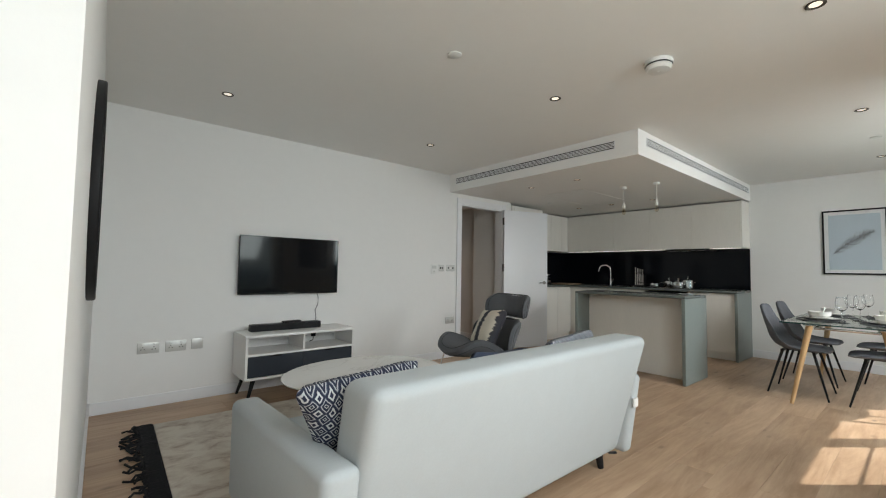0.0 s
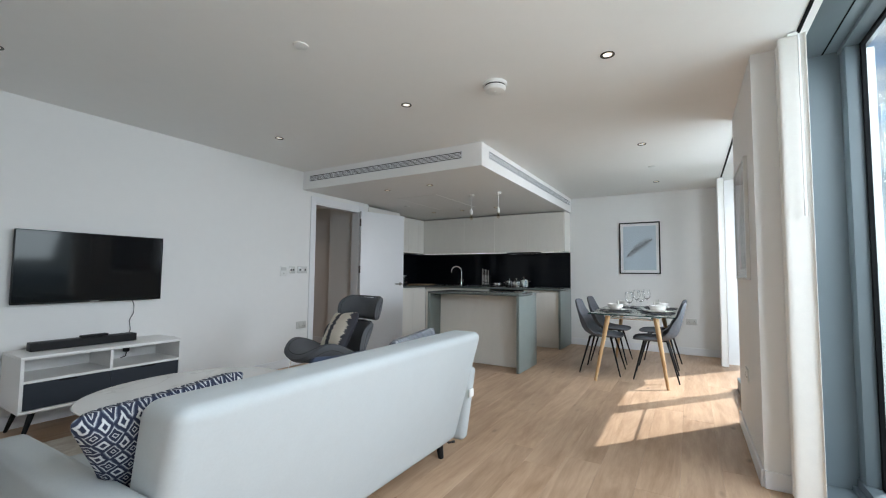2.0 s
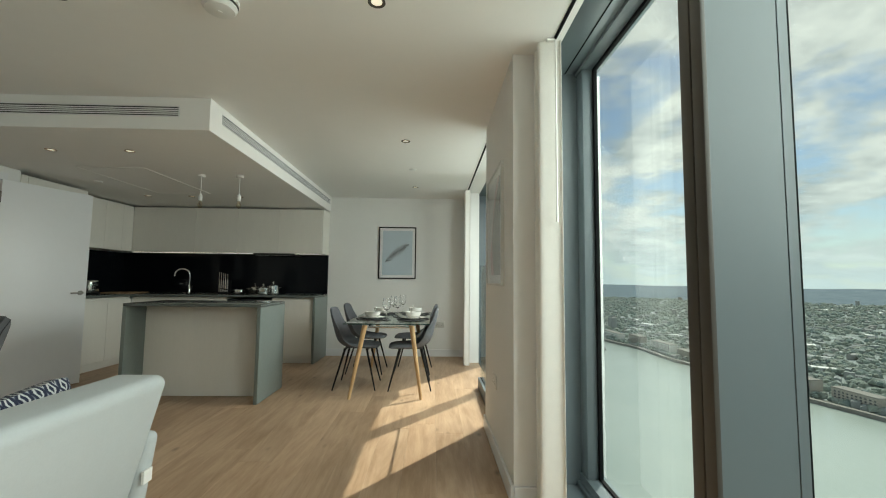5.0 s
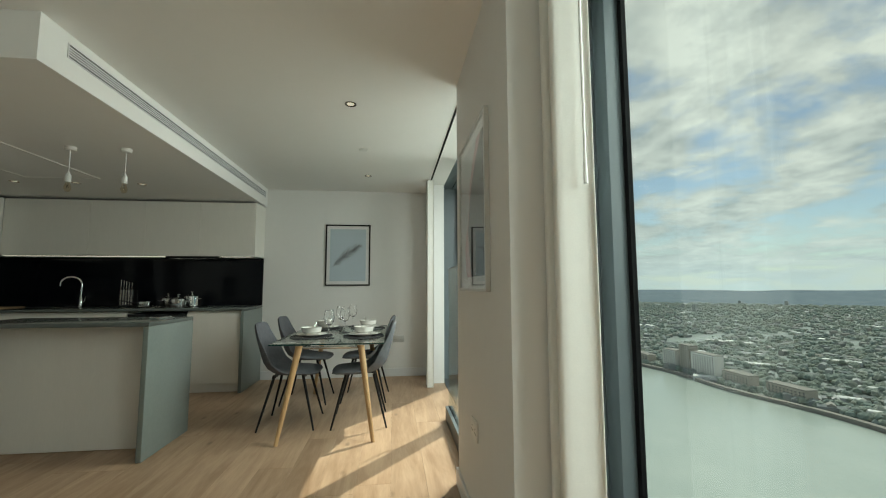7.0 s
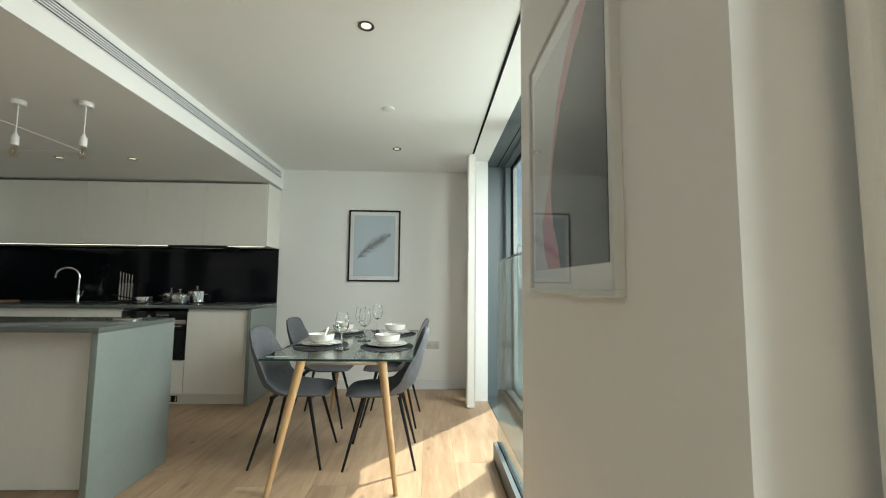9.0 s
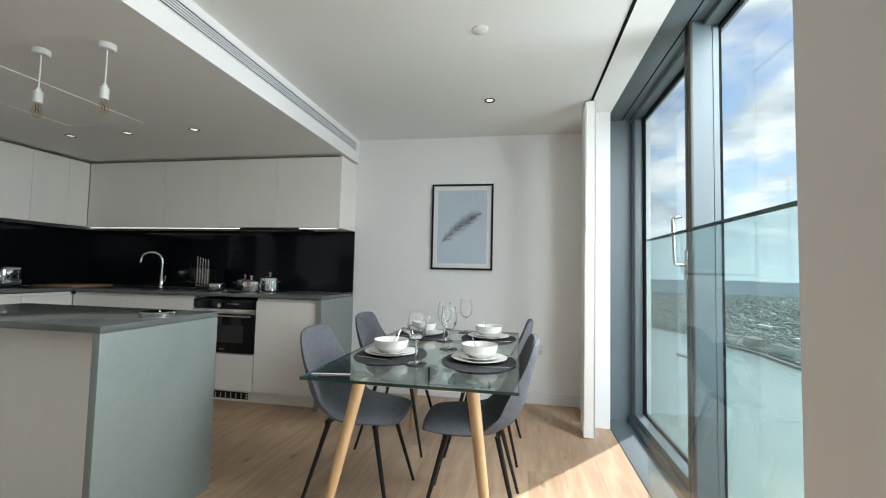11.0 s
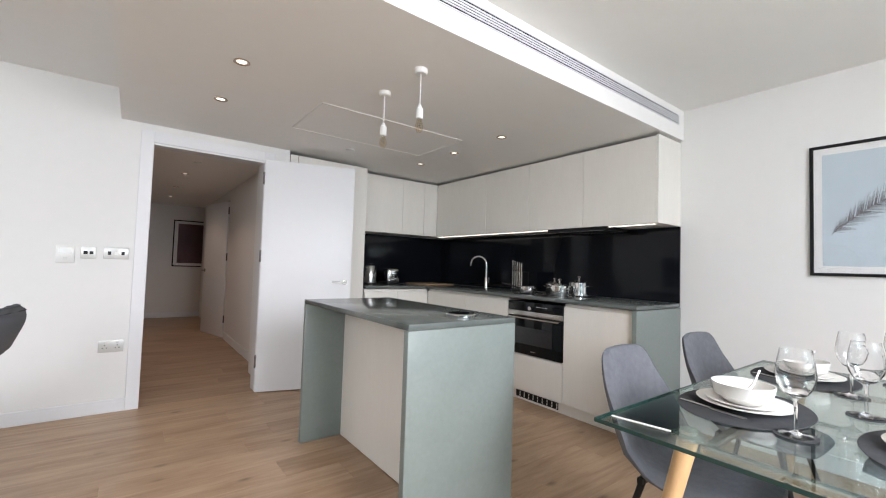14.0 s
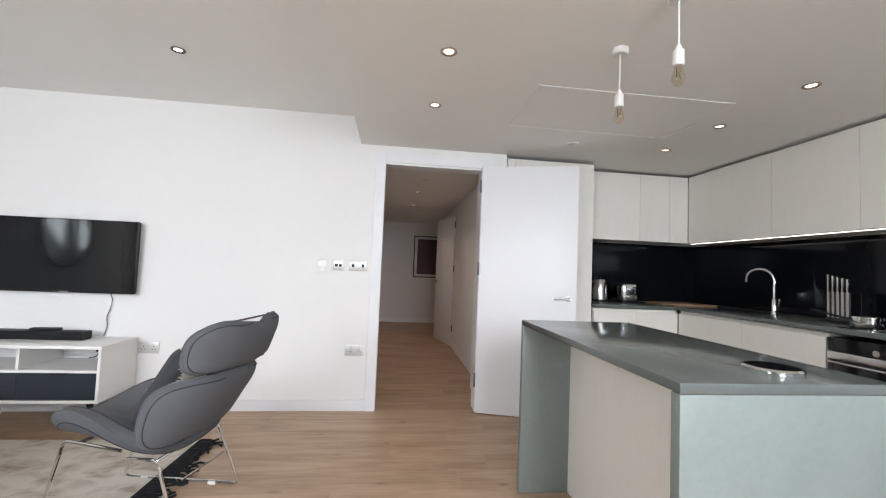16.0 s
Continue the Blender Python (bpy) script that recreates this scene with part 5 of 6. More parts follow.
def abstract_picture():
    silver = material("pale_silver_frame", (0.62, 0.62, 0.60), 0.35, 0.3, vary=0.02)
    p = picture(pose(3.71, -0.195, 1.53, 0, 0, 180), 0.66, 0.79, silver, 0.014, "silver framed abstract print in pink and charcoal", 0.05)
    part("print", join((-0.285, 0.285, -0.0125, -0.0105, -0.325, 0.325)), abstract_material(), p)


feather_picture()
abstract_picture()
p = picture(pose(4.92, 10.1, 1.46), 0.82, 0.92, MATTBLACK, 0.02, "dark framed abstract print at the end of the hallway", 0.05)
part("print", join((-0.33, 0.33, -0.0125, -0.0105, -0.39, 0.39)), material("red_and_blue_wash", (0.13, 0.07, 0.09), 0.7, vary=0.9, scale=3), p)


# ---- curtains ----
def curtain(m, width, folds, label, deep, wand):
    """Cloth pushed together in square pleats, each panel across the track."""
    c = thing("curtain", m, label, "curtain", "curtains")
    rnd = random.Random(int(width * 1000))
    ph = [rnd.uniform(-1, 1) for _ in range(folds * 2 + 3)]

    def sheet(u, v):
        k = u * folds * 2
        i = int(min(k, folds * 2 - 0.001))
        f = k - i
        wob = ph[i] * (1 - f) + ph[i + 1] * f
        y = -deep * math.tanh(2.4 * math.cos(k * math.pi)) / math.tanh(2.4)
        return (u * width - width / 2 + 0.004 * wob * (1 - v), y * (1 + 0.06 * wob) + 0.004 * wob * (1 - v), 0.012 + v * 2.42)

    part("cloth", surface(sheet, folds * 24, 10, 0.002), CURTAIN, c)
    part("heading", box(-width / 2, width / 2, -0.02, 0.02, 2.425, 2.436), WHITEPLASTIC, c)
    for k in range(folds):
        x = -width / 2 + width * (k + 0.25) / folds
        part("hem_weight", tube([(x, 0.3 * deep, 0.012), (x - 0.006, 0.5 * deep, 0.004), (x, 0.7 * deep, 0.012)], 0.0015, 5), STEEL, c)
    x, y = -width / 2 - 0.012, wand
    w = part("wand", rod((x, y, 2.42), (x, y, 1.5), 0.0045, 0.0045, 8), WHITEPLASTIC, c, "white plastic draw wand")
    part("wand_tip", rod((x, y, 1.53), (x, y, 1.465), 0.0065, 0.007, 8), WHITEPLASTIC, w)


curtain(pose(2.995, -0.358, 0), 0.18, 2, "white linen curtain drawn aside at the window pier", 0.056, -0.02)
curtain(pose(6.64, -0.235, 0), 0.17, 4, "white linen curtain drawn aside by the dining window", 0.036, 0.03)
for x0, x1, y in ((-0.5, 3.05, -0.385), (4.27, 6.78, -0.245)):
    t = thing("curtain_track", pose((x0 + x1) / 2, y, CE), "slim dark curtain track recessed in the ceiling", "curtain track")
    part("channel", join((-(x1 - x0) / 2, (x1 - x0) / 2, -0.009, 0.009, -0.003, -0.0005)), GASKET, t)

# ---- dining ----
def dining_table():
    t = thing("dining_table", pose(5.74, 0.695, 0), "glass dining table on splayed turned wooden legs", "dining table")
    g = box(-0.755, 0.755, -0.425, 0.425, 0.722, 0.732, bevel=0.0015, seg=1)
    part("glass_top", g, TABLEGLASS, t).visible_shadow = False
    bm = bmesh.new()
    for b in ((-0.758, 0.758, -0.4285, -0.4255, 0.7215, 0.7325), (-0.757, 0.757, 0.4255, 0.4275, 0.7215, 0.7325), (-0.7575, -0.7555, -0.4255, 0.4255, 0.7215, 0.7325), (0.7555, 0.7575, -0.4255, 0.4255, 0.7215, 0.7325)):
        add_box(bm, *b)
    part("glass_edge", bm, GLASSEDGE, t, "dark green polished glass edge")
    for sx in (-1, 1):
        for sy in (-1, 1):
            top, foot = Vector((sx * 0.58, sy * 0.24, 0.70)), Vector((sx * 0.755, sy * 0.352, 0.0))
            leg = part("leg", rod(foot, top, 0.0145, 0.027, 24), PALEOAK, t, "turned pale wooden leg")
            part("mount_disc", lathe([(0, 0.70), (0.045, 0.70), (0.045, 0.708), (0.028, 0.714), (0.028, 0.7218), (0, 0.7218)], 28, (top.x, top.y, 0)), STEEL, leg, "steel mounting disc")
    for sy in (-1, 1):
        part("rail", box(-0.56, 0.56, sy * 0.20 - 0.011, sy * 0.20 + 0.011, 0.668, 0.69, bevel=0.003), STEEL, t)
    for sx in (-1, 1):
        part("cross_rail", box(sx * 0.57 - 0.011, sx * 0.57 + 0.011, -0.21, 0.21, 0.6675, 0.6895, bevel=0.003), STEEL, t)


dining_table()


def dining_chair():
    c = thing("dining_chair", pose(5.525, 1.06, 0, 0, 0, 180), "blue-grey upholstered shell chair on thin black metal legs", "dining chair", "chairs round the table")
    prof = [(0.235, 0.435), (0.20, 0.448), (0.10, 0.452), (0.0, 0.448), (-0.10, 0.452), (-0.175, 0.485), (-0.215, 0.55), (-0.24, 0.637), (-0.265, 0.732), (-0.29, 0.828), (-0.30, 0.855)]

    def curve(t):
        k = (max(-1.02, min(1.02, t)) + 1) / 2 * (len(prof) - 1)
        i = max(0, min(len(prof) - 2, int(math.floor(k))))
        f = k - i
        p = [prof[max(0, min(len(prof) - 1, i + d))] for d in (-1, 0, 1, 2)]
        return [0.5 * (2 * p[1][n] + (p[2][n] - p[0][n]) * f + (2 * p[0][n] - 5 * p[1][n] + 4 * p[2][n] - p[3][n]) * f * f + (3 * p[1][n] - p[0][n] - 3 * p[2][n] + p[3][n]) * f ** 3) for n in (0, 1)]

    def shell(s, t):
        y, z = curve(t)
        half = 0.225 - 0.05 * max(0, t) ** 1.5 + 0.012 * math.sin((t + 1) * 1.6)
        bowl = math.exp(-((t - 0.12) / 0.42) ** 2)
        return (s * half, y + 0.055 * abs(s) ** 2.5 * bowl + 0.03 * s * s * max(0, t), z + 0.055 * abs(s) ** 2.5 * bowl - 0.008 * s * s * max(0, -t))

    sh = part("shell", pad(shell, 0.042, 3.4, 10, 64, 7.0), CHAIRFELT, c)
    part("seam", rim(shell, 3.4, 0.0018, 90, 1.0), CHAIRFELT, sh)
    part("seat_frame", join((-0.16, 0.16, -0.13, -0.11, 0.405, 0.425), (-0.16, 0.16, 0.11, 0.13, 0.405, 0.425), (-0.01, 0.01, -0.11, 0.11, 0.405, 0.425)), MATTBLACK, c)
    for sx in (-1, 1):
        for sy in (-1, 1):
            leg = part("leg", rod((sx * 0.225, sy * 0.225, 0.0), (sx * 0.14, sy * 0.115, 0.425), 0.0075, 0.0125, 12), MATTBLACK, c, "thin tapered black metal leg")
    return c


chair = dining_chair()
copy_thing(chair, pose(5.505, 0.48, 0, 0, 0, 2))
copy_thing(chair, pose(6.262, 1.07, 0, 0, 0, 178))
copy_thing(chair, pose(6.27, 0.48, 0, 0, 0, -3))


def setting(x, y, turn):
    z = 0.7335
    m = pose(x, y, z, 0, 0, turn)
    p = thing("placemat", m, "dark grey oval felt placemat on the glass table", "placemat", "placemats")
    bm = lathe([(0, 0), (0.226, 0), (0.228, 0.0015), (0.226, 0.003), (0, 0.003)], 56)
    for v in bm.verts:
        v.co.y *= 0.78
        v.co.x *= 1.08
    part("mat", bm, SLATE, p)
    d = thing("dinner_plate", m @ pose(0, 0.0, 0.0032), "off-white stoneware dinner plate", "plate", "dinner plates")
    part("dish", lathe([(0, 0), (0.075, 0), (0.08, 0.004), (0.133, 0.016), (0.135, 0.019), (0.131, 0.02), (0.08, 0.0085), (0, 0.007)], 48), CERAMIC, d)
    d = thing("side_plate", m @ pose(0.012, 0.0, 0.0108), "off-white stoneware side plate on the dinner plate", "plate", "side plates")
    part("dish", lathe([(0, 0), (0.06, 0), (0.064, 0.004), (0.102, 0.014), (0.104, 0.017), (0.1, 0.018), (0.063, 0.008), (0, 0.006)], 48), CERAMIC, d)
    b = thing("bowl", m @ pose(0.012, 0.0, 0.0172), "off-white stoneware bowl on two plates", "bowl", "bowls")
    part("dish", lathe([(0, 0.001), (0.044, 0), (0.053, 0.004), (0.08, 0.024), (0.087, 0.056), (0.0875, 0.063), (0.084, 0.063), (0.077, 0.028), (0.05, 0.008), (0, 0.006)], 48), CERAMIC, b)
    s = thing("spoon", m @ pose(0.012, 0.0, 0.024), "steel teaspoon standing in the bowl", "spoon", "spoons")
    part("stem", tube([(0.03, 0.0, 0.003), (-0.03, 0.02, 0.05), (-0.055, 0.03, 0.095)], 0.0032, 6), STEEL, s)
    part("spoon_bowl", lathe([(0, 0), (0.008, 0.001), (0.011, 0.003), (0, 0.002)], 14, (0.024, 0, 0.002)), STEEL, s)
    k = thing("knife", m @ pose(0.13, -0.05, 0.0035, 0, 0, 80), "slim steel table knife on the placemat", "knife", "table knives")
    part("blade", box(0.0, 0.1, -0.008, 0.008, 0, 0.0022, bevel=0.0008, seg=1), STEEL, k)
    part("knife_handle", box(-0.1, 0.0, -0.0055, 0.0055, 0, 0.005, bevel=0.0015), STEEL, k)
    f = thing("fork", m @ pose(-0.14, -0.045, 0.0035, 0, 0, 96), "slim steel table fork on the placemat", "fork", "table forks")
    part("fork_handle", box(-0.1, 0.02, -0.005, 0.005, 0, 0.004, bevel=0.0012), STEEL, f)
    for i in range(4):
        part("tine", box(0.02, 0.085, -0.011 + 0.0062 * i, -0.008 + 0.0062 * i, 0.001, 0.003), STEEL, f)


def wine_glass(x, y):
    z = 0.7335
    c = thing("coaster", pose(x, y, z), "round dark felt coaster", "coaster", "coasters")
    part("disc", lathe([(0, 0), (0.049, 0), (0.049, 0.003), (0, 0.003)], 32), SLATE, c)
    g = thing("wine_glass", pose(x, y, z + 0.0032), "empty clear stemmed wine glass", "wine glass", "wine glasses")
    k = 1.08
    shape = lambda rows: [(r * k, h * k) for r, h in rows]
    part("foot", lathe(shape([(0, 0), (0.036, 0), (0.036, 0.0015), (0.012, 0.006), (0.004, 0.012), (0, 0.012)]), 32), WHITEWARE, g)
    part("stem", lathe(shape([(0, 0.0125), (0.004, 0.0125), (0.0042, 0.05), (0.0044, 0.085), (0.008, 0.0925), (0, 0.0925)]), 16), WHITEWARE, g)
    part("cup", lathe(shape([(0, 0.093), (0.008, 0.093), (0.025, 0.103), (0.038, 0.125), (0.042, 0.15), (0.039, 0.18), (0.033, 0.212), (0.0335, 0.214), (0.0325, 0.214), (0.038, 0.178), (0.0405, 0.15), (0.036, 0.127), (0.023, 0.106), (0, 0.098)]), 36), WHITEWARE, g)


setting(5.50, 0.905, 180)
setting(5.47, 0.455, 0)
setting(6.20, 0.90, 180)
setting(6.18, 0.46, 0)
for x, y in ((5.33, 0.735), (5.728, 0.65), (5.998, 0.722), (6.377, 0.636)):
    wine_glass(x, y)
b = thing("chopstick", pose(5.05, 1.02, 0.7335, 0, 0, 100), "white plastic strip lying at the table's edge", "strip")
part("body", box(-0.08, 0.08, -0.005, 0.005, 0, 0.003, bevel=0.001, seg=1), WHITEPLASTIC, b)

# window handle on the dining window
w = thing("window_handle", pose(5.69, -0.554, 1.22), "brushed steel lever handle on the dining window", "handle")
part("plate", box(-0.018, 0.018, 0, 0.012, -0.075, 0.075, bevel=0.003), STEEL, w)
part("lever", tube(bend([(0, 0.01, 0.0), (0, 0.06, 0.0), (0.02, 0.062, 0.24), (0.02, 0.02, 0.245)], 0.02), 0.0085, 10), STEEL, w)

# ---- outside: river, city and hills far below ----
GROUND = -140.0


def noise_material(name, tones, scale, rough, bump=0.0, bump_scale=0.05, island=0.0, mid=(0.35, 0.65)):
    m = bpy.data.materials.new(name)
    m.use_nodes = True
    t = m.node_tree
    b = t.nodes["Principled BSDF"]
    b.inputs["Roughness"].default_value = rough
    co = node(t, "ShaderNodeTexCoord")
    n = node(t, "ShaderNodeTexNoise", Scale=scale, Detail=9.0, Roughness=0.7)
    t.links.new(co.outputs["Object"], n.inputs["Vector"])
    ramp = node(t, "ShaderNodeValToRGB")
    e = ramp.color_ramp.elements
    while len(e) < len(tones):
        e.new(0.5)
    for k, c in enumerate(tones):
        e[k].position = mid[0] + (mid[1] - mid[0]) * k / (len(tones) - 1)
    for k, c in enumerate(tones):
        e[k].color = (*c, 1)
    if island:
        geo = node(t, "ShaderNodeNewGeometry")
        t.links.new(geo.outputs["Random Per Island"], ramp.inputs[0])
    else:
        t.links.new(n.outputs["Fac"], ramp.inputs[0])
    t.links.new(ramp.outputs[0], b.inputs["Base Color"])
    if bump:
        w = node(t, "ShaderNodeTexNoise", Scale=bump_scale, Detail=6.0, Roughness=0.65)
        t.links.new(co.outputs["Object"], w.inputs["Vector"])
        bp = node(t, "ShaderNodeBump", Strength=bump, Distance=1.0)
        t.links.new(w.outputs["Fac"], bp.inputs["Height"])
        t.links.new(bp.outputs[0], b.inputs["Normal"])
    return m


# Ground tones lightened towards blue-grey: the distance haze is in the colour.
LAND = noise_material("hazed_town_ground", ((0.15, 0.195, 0.18), (0.20, 0.24, 0.22), (0.25, 0.28, 0.285), (0.17, 0.21, 0.19), (0.36, 0.385, 0.39)), 0.03, 0.95, mid=(0.36, 0.74))
WATER = noise_material("river_water", ((0.33, 0.385, 0.36), (0.39, 0.44, 0.41)), 0.01, 0.16, 0.45, 0.12)
# The blue of distance haze is put into the far woods' base colour.
HILL = noise_material("far_woods_haze_blue", ((0.065, 0.105, 0.145), (0.125, 0.17, 0.21), (0.08, 0.125, 0.165), (0.15, 0.195, 0.235), (0.33, 0.36, 0.38)), 0.007, 1.0, mid=(0.36, 0.76))
# House and tree tones paled and blued to carry the aerial haze.
TOWN = noise_material("hazed_town_buildings", ((0.25, 0.265, 0.26), (0.27, 0.29, 0.29), (0.23, 0.255, 0.255), (0.35, 0.36, 0.36), (0.27, 0.26, 0.24), (0.28, 0.295, 0.29)), 0.1, 0.95, island=1, mid=(0, 1))
TREES = noise_material("hazed_town_trees", ((0.17, 0.22, 0.205), (0.235, 0.265, 0.22), (0.195, 0.245, 0.22), (0.255, 0.275, 0.235), (0.18, 0.225, 0.22)), 0.1, 0.95, island=1, mid=(0, 1))
ROOFS = noise_material("pale_metal_roofs", ((0.42, 0.44, 0.45), (0.58, 0.60, 0.60), (0.34, 0.36, 0.37)), 0.1, 0.6, island=1, mid=(0, 1))
QUAY = noise_material("quay_stone", ((0.16, 0.15, 0.14), (0.24, 0.23, 0.21)), 0.2, 0.9)


def bank(x):
    """The far shore's y at x."""
    return -468 + 48 * max(0, min(1, (x - 350) / 650)) + (max(0, x - 1000) / 220) ** 2 * 45 + 6 * math.sin(x / 37)


def outside():
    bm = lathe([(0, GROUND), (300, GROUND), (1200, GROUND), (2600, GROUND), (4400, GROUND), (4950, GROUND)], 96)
    tagged(part("ground", bm, LAND, None, "wide low-rise town far below, paled for distance haze", False), kind="structure")
    bm = bmesh.new()
    xs = [-3000, -1500, -700, -200, 100] + [200 + 25 * i for i in range(43)]
    near = [bm.verts.new((x, 900 if x < 1250 else 300, GROUND + 0.5)) for x in xs]
    far = [bm.verts.new((x, bank(x) if x > 100 else -475, GROUND + 0.5)) for x in xs]
    for i in range(len(xs) - 1):
        bm.faces.new((near[i], near[i + 1], far[i + 1], far[i]))
    tagged(part("water", bm, WATER, None, "broad pale river", False), kind="structure")
    for cx, cy, long, wide, turn in ((1040, -850, 170, 14, -63), (1075, -1040, 40, 22, 15), (1150, -1120, 60, 26, -20)):
        bm = bmesh.new()
        ring = []
        for i in range(40):
            a = 2 * math.pi * i / 40
            g = 1 + 0.18 * noise.noise(Vector((cx + 3 * math.cos(a), cy + 3 * math.sin(a), 0)))
            ring.append(bm.verts.new((long * g * math.cos(a), wide * g * math.sin(a) + 0.0009 * (long * math.cos(a)) ** 2, 0)))
        bm.faces.new(ring)
        bmesh.ops.transform(bm, matrix=pose(cx, cy, GROUND + 0.6, 0, 0, turn), verts=bm.verts)
        tagged(part("water", bm, WATER, None, "pale dock basin between the trees", False), kind="structure")
    bm = bmesh.new()
    pts = [(x, bank(x)) for x in xs if x > 150]
    for (x0, y0), (x1, y1) in zip(pts, pts[1:]):
        q = [bm.verts.new(p) for p in ((x0, y0, GROUND), (x1, y1, GROUND), (x1, y1, GROUND + 5), (x0, y0, GROUND + 5), (x0, y0 - 7, GROUND + 5), (x1, y1 - 7, GROUND + 5))]
        bm.faces.new(q[:4])
        bm.faces.new((q[3], q[2], q[5], q[4]))
    tagged(part("pavement", bm, QUAY, None, "stone river wall and path", False), kind="structure")
    # Backdrop ring for the land out to the horizon, haze in its colour.
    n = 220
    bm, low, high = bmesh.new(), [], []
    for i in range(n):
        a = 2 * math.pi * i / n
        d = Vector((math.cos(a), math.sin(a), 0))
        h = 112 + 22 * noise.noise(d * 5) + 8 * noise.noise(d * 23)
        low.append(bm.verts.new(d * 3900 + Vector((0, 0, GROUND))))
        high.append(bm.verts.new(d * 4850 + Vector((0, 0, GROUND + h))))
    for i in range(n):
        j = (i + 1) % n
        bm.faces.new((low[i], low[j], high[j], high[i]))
    tagged(part("backdrop", bm, HILL, None, "wooded hills on the horizon, haze put into their blue-grey colour", True), kind="structure")

    rnd = random.Random(12)

    def spot(reach):
        while True:
            if rnd.random() < 0.7:
                x = 150 + (reach - 150) * rnd.random() ** 1.5
                y = bank(min(x, 1250)) - 18 - (reach * 0.9) * rnd.random() ** 1.7
            else:
                x, y = 1290 + (reach - 1200) * rnd.random() ** 1.4, rnd.uniform(-460, 700)
            if math.hypot(x, y) < reach and not (abs(0.454 * (x - 1040) - 0.891 * (y + 850)) < 170 and abs(0.891 * (x - 1040) + 0.454 * (y + 850) - 20) < 34) and math.hypot(x - 1085, y + 1060) > 58:
                return x, y

    def solid(name, count, reach, build, mat, label, category):
        vs, fs = [], []
        for _ in range(count):
            x, y = spot(reach)
            build(vs, fs, x, y)
        me = bpy.data.meshes.new(name)
        me.from_pydata(vs, [], fs)
        me.materials.append(mat)
        tagged(new(name, me), label, category, kind="stuff")

    def house(vs, fs, x, y):
        far = math.hypot(x, y) / 1000
        w, d, h = rnd.uniform(4, 11) * (1 + 0.2 * far), rnd.uniform(2.6, 4.2) * (1 + 0.2 * far), rnd.choice((5, 5.5, 6, 6, 7, 8, 9, 11))
        if rnd.random() < 0.006:
            w, d, h = 9, 9, rnd.uniform(25, 45)
        a = 0.5 * math.sin(x / 400) + 0.6 * math.cos(y / 500) + rnd.choice((0, math.pi / 2))
        c, s = math.cos(a), math.sin(a)
        k = len(vs)
        for z in (GROUND, GROUND + h):
            for u, v in ((-w, -d), (w, -d), (w, d), (-w, d)):
                vs.append((x + c * u - s * v, y + s * u + c * v, z))
        ridge = GROUND + h + (2.2 if h < 11 else 0.6)
        for u in (-w, w):
            vs.append((x + c * u, y + s * u, ridge))
        fs.extend([(k, k + 1, k + 5, k + 4), (k + 1, k + 2, k + 6, k + 9, k + 5), (k + 2, k + 3, k + 7, k + 6), (k + 3, k, k + 4, k + 8, k + 7),
                   (k + 4, k + 5, k + 9, k + 8), (k + 6, k + 7, k + 8, k + 9)])

    def tree(vs, fs, x, y):
        far = math.hypot(x, y) / 1000
        for _ in range(3 if far < 1.3 else 2):
            r = rnd.uniform(2.3, 4.6) * (1 + 0.45 * far)
            cx, cy, cz = x + rnd.uniform(-7, 7), y + rnd.uniform(-7, 7), GROUND + rnd.uniform(3, 8)
            k = len(vs)
            vs.append((cx, cy, cz + r * rnd.uniform(0.7, 1.1)))
            for lev, q in ((0.45, 0.8), (-0.3, 1.0)):
                for i in range(6):
                    a = i * math.pi / 3 + lev
                    g = r * q * rnd.uniform(0.7, 1.2)
                    vs.append((cx + g * math.cos(a), cy + g * math.sin(a), cz + lev * r * rnd.uniform(0.7, 1.3)))
            for i in range(6):
                j = (i + 1) % 6
                fs.append((k, k + 1 + i, k + 1 + j))
                fs.append((k + 1 + i, k + 7 + i, k + 7 + j, k + 1 + j))

    def shed(vs, fs, x, y):
        far = math.hypot(x, y) / 1000
        w, d, h = rnd.uniform(10, 30) * (0.5 + 0.5 * far), rnd.uniform(4, 9) * (0.5 + 0.5 * far), rnd.uniform(5, 9)
        a = 0.5 * math.sin(x / 400) + 0.6 * math.cos(y / 500)
        c, s = math.cos(a), math.sin(a)
        k = len(vs)
        for z, g in ((GROUND, 1.0), (GROUND + h, 1.0), (GROUND + h + 1.2, 0.5)):
            for u, v in ((-w, -d), (w, -d), (w, d), (-w, d)):
                vs.append((x + c * u - s * v * g, y + s * u + c * v * g, z))
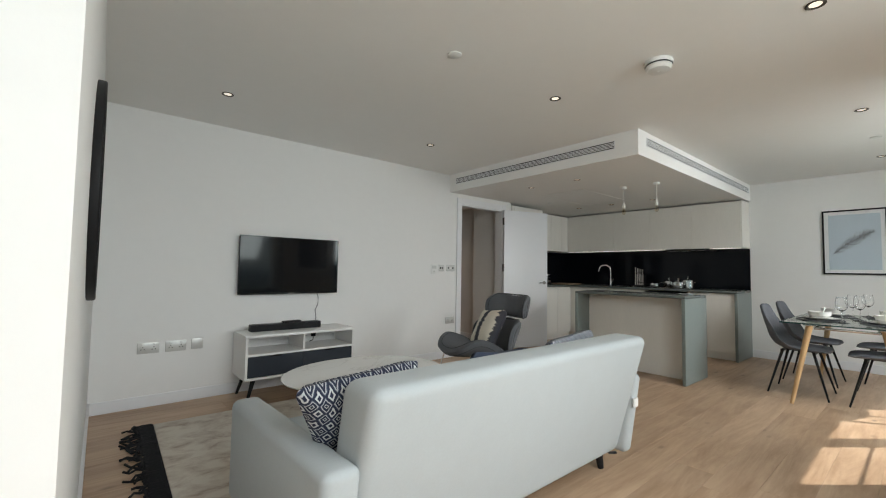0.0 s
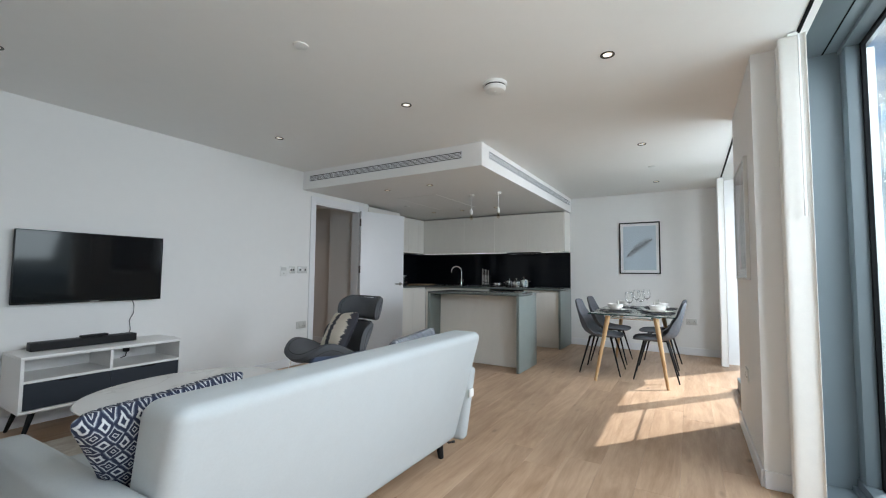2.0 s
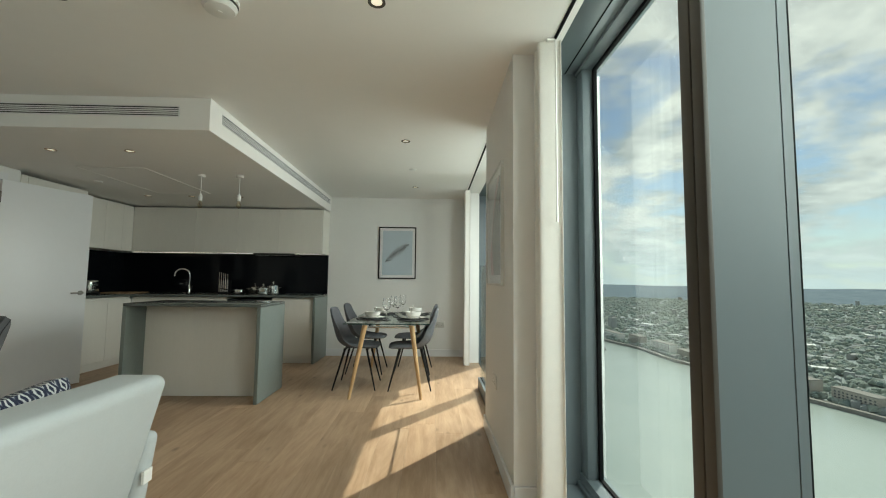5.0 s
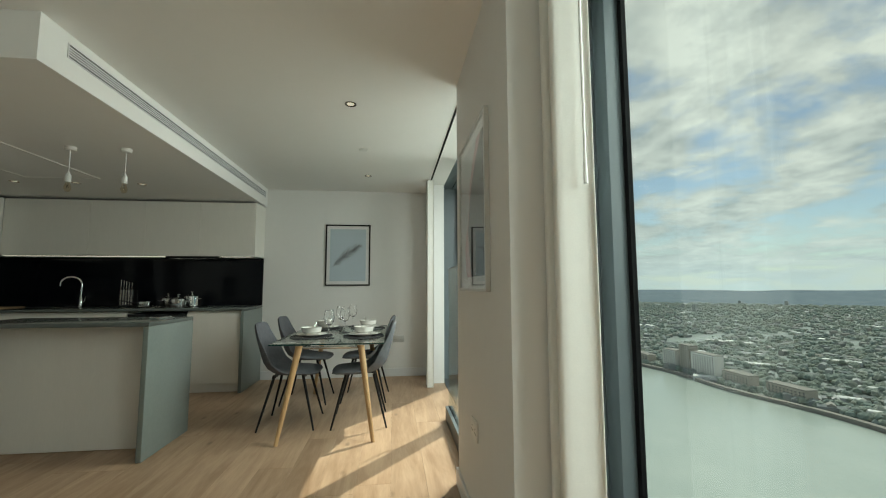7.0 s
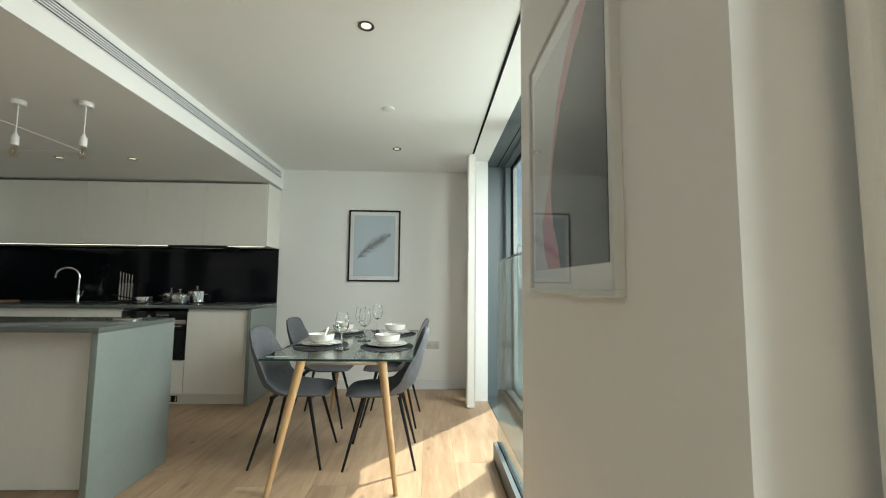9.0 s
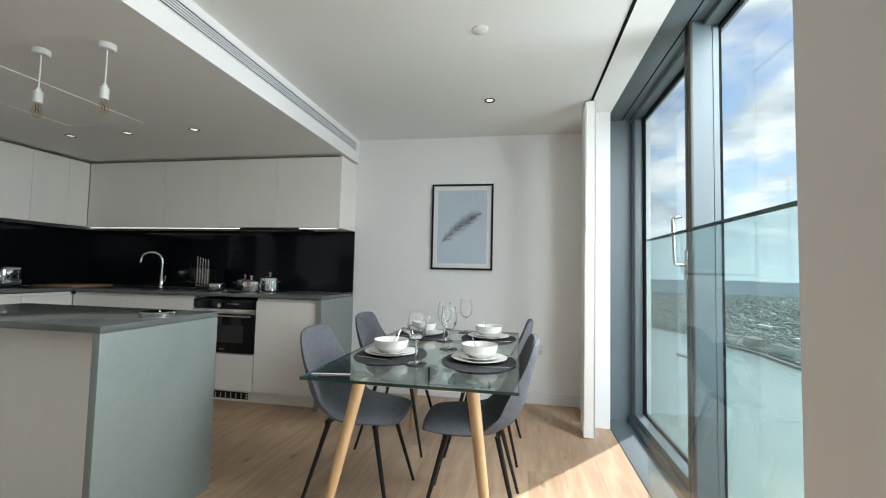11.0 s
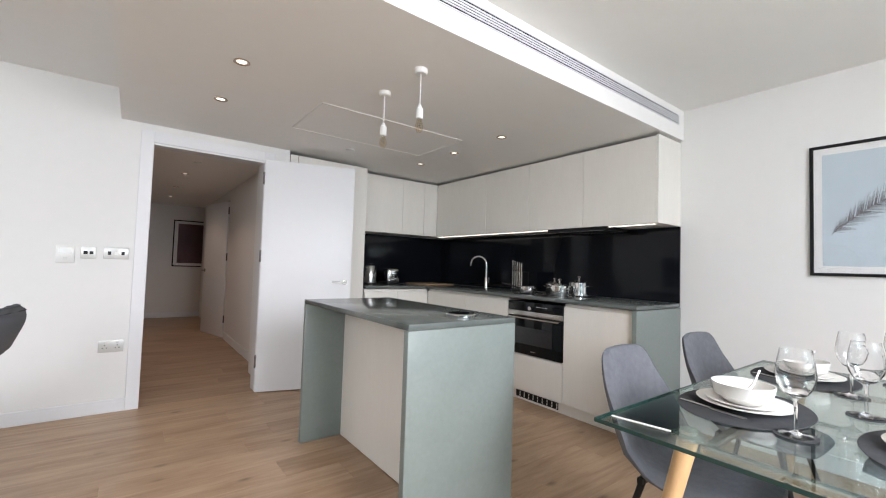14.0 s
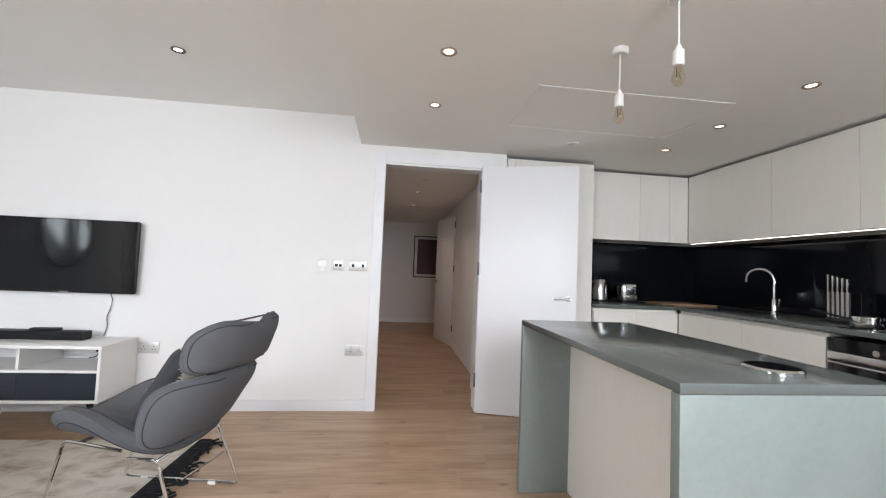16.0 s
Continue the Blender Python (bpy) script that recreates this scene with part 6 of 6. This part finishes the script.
        for n in (k, k + 4):
            fs.extend([(n + i, n + (i + 1) % 4, n + 4 + (i + 1) % 4, n + 4 + i) for i in range(4)])
        fs.append((k + 8, k + 9, k + 10, k + 11))

    solid("town_sheds", 420, 4100, shed, ROOFS, "long pale warehouse roofs among the trees", "buildings")
    solid("town_houses", 5500, 4100, house, TOWN, "rows of low brick and white houses across the river, greyed for haze", "houses")
    solid("town_treetops", 18000, 4100, tree, TREES, "scattered green treetops between the houses, paled for haze", "trees")

    # riverside flats
    brick = noise_material("pale_brick", ((0.34, 0.31, 0.275), (0.42, 0.385, 0.34)), 0.3, 0.9)
    render_white = noise_material("white_render", ((0.62, 0.61, 0.58), (0.70, 0.69, 0.66)), 0.3, 0.9)
    pane = material("dark_flat_window", (0.05, 0.06, 0.07), 0.2)
    for x, w, h, mat in ((470, 26, 15, brick), (535, 22, 18, brick), (600, 24, 34, render_white), (640, 12, 42, brick), (672, 16, 30, render_white), (740, 30, 15, brick),
                         (830, 34, 18, render_white), (920, 24, 20, brick), (1010, 40, 16, render_white), (1120, 30, 22, brick), (1330, 22, 60, render_white)):
        y = bank(x) - 30
        f = thing("apartment_building", pose(x, y, GROUND + 4), "riverside block of flats with rows of windows", "building", "riverside flats")
        part("wall", join((-w, w, -8, 8, -4, h)), mat, f)
        part("roof", join((-w - 0.4, w + 0.4, -8.4, 8.4, h, h + 0.8)), QUAY, f)
        for k in range(int(h // 3.2)):
            for i in range(int(2 * w // 5)):
                x0 = -w + 1.6 + i * 5
                part("window", join((x0, x0 + 2.2, 8.0, 8.15, 1 + 3.2 * k, 2.6 + 3.2 * k)), pane, f, "", False)
    for x, y, a in ((880, -350, 20), (800, -290, 12)):
        b = thing("barge", pose(x, y, GROUND + 0.5, 0, 0, a), "dark cargo barge moored on the river", "boat", "barges")
        bm = box(-22, 22, -4.5, 4.5, 0, 3.2)
        for v in bm.verts:
            v.co.y *= 0.55 if v.co.x > 20 else 1
        part("hull", bm, SUBFLOOR, b)
        part("deckhouse", join((-20, -14, -3, 3, 3.2, 6.5)), render_white, b)


outside()

# ---- floorboards last ----
floorboards()
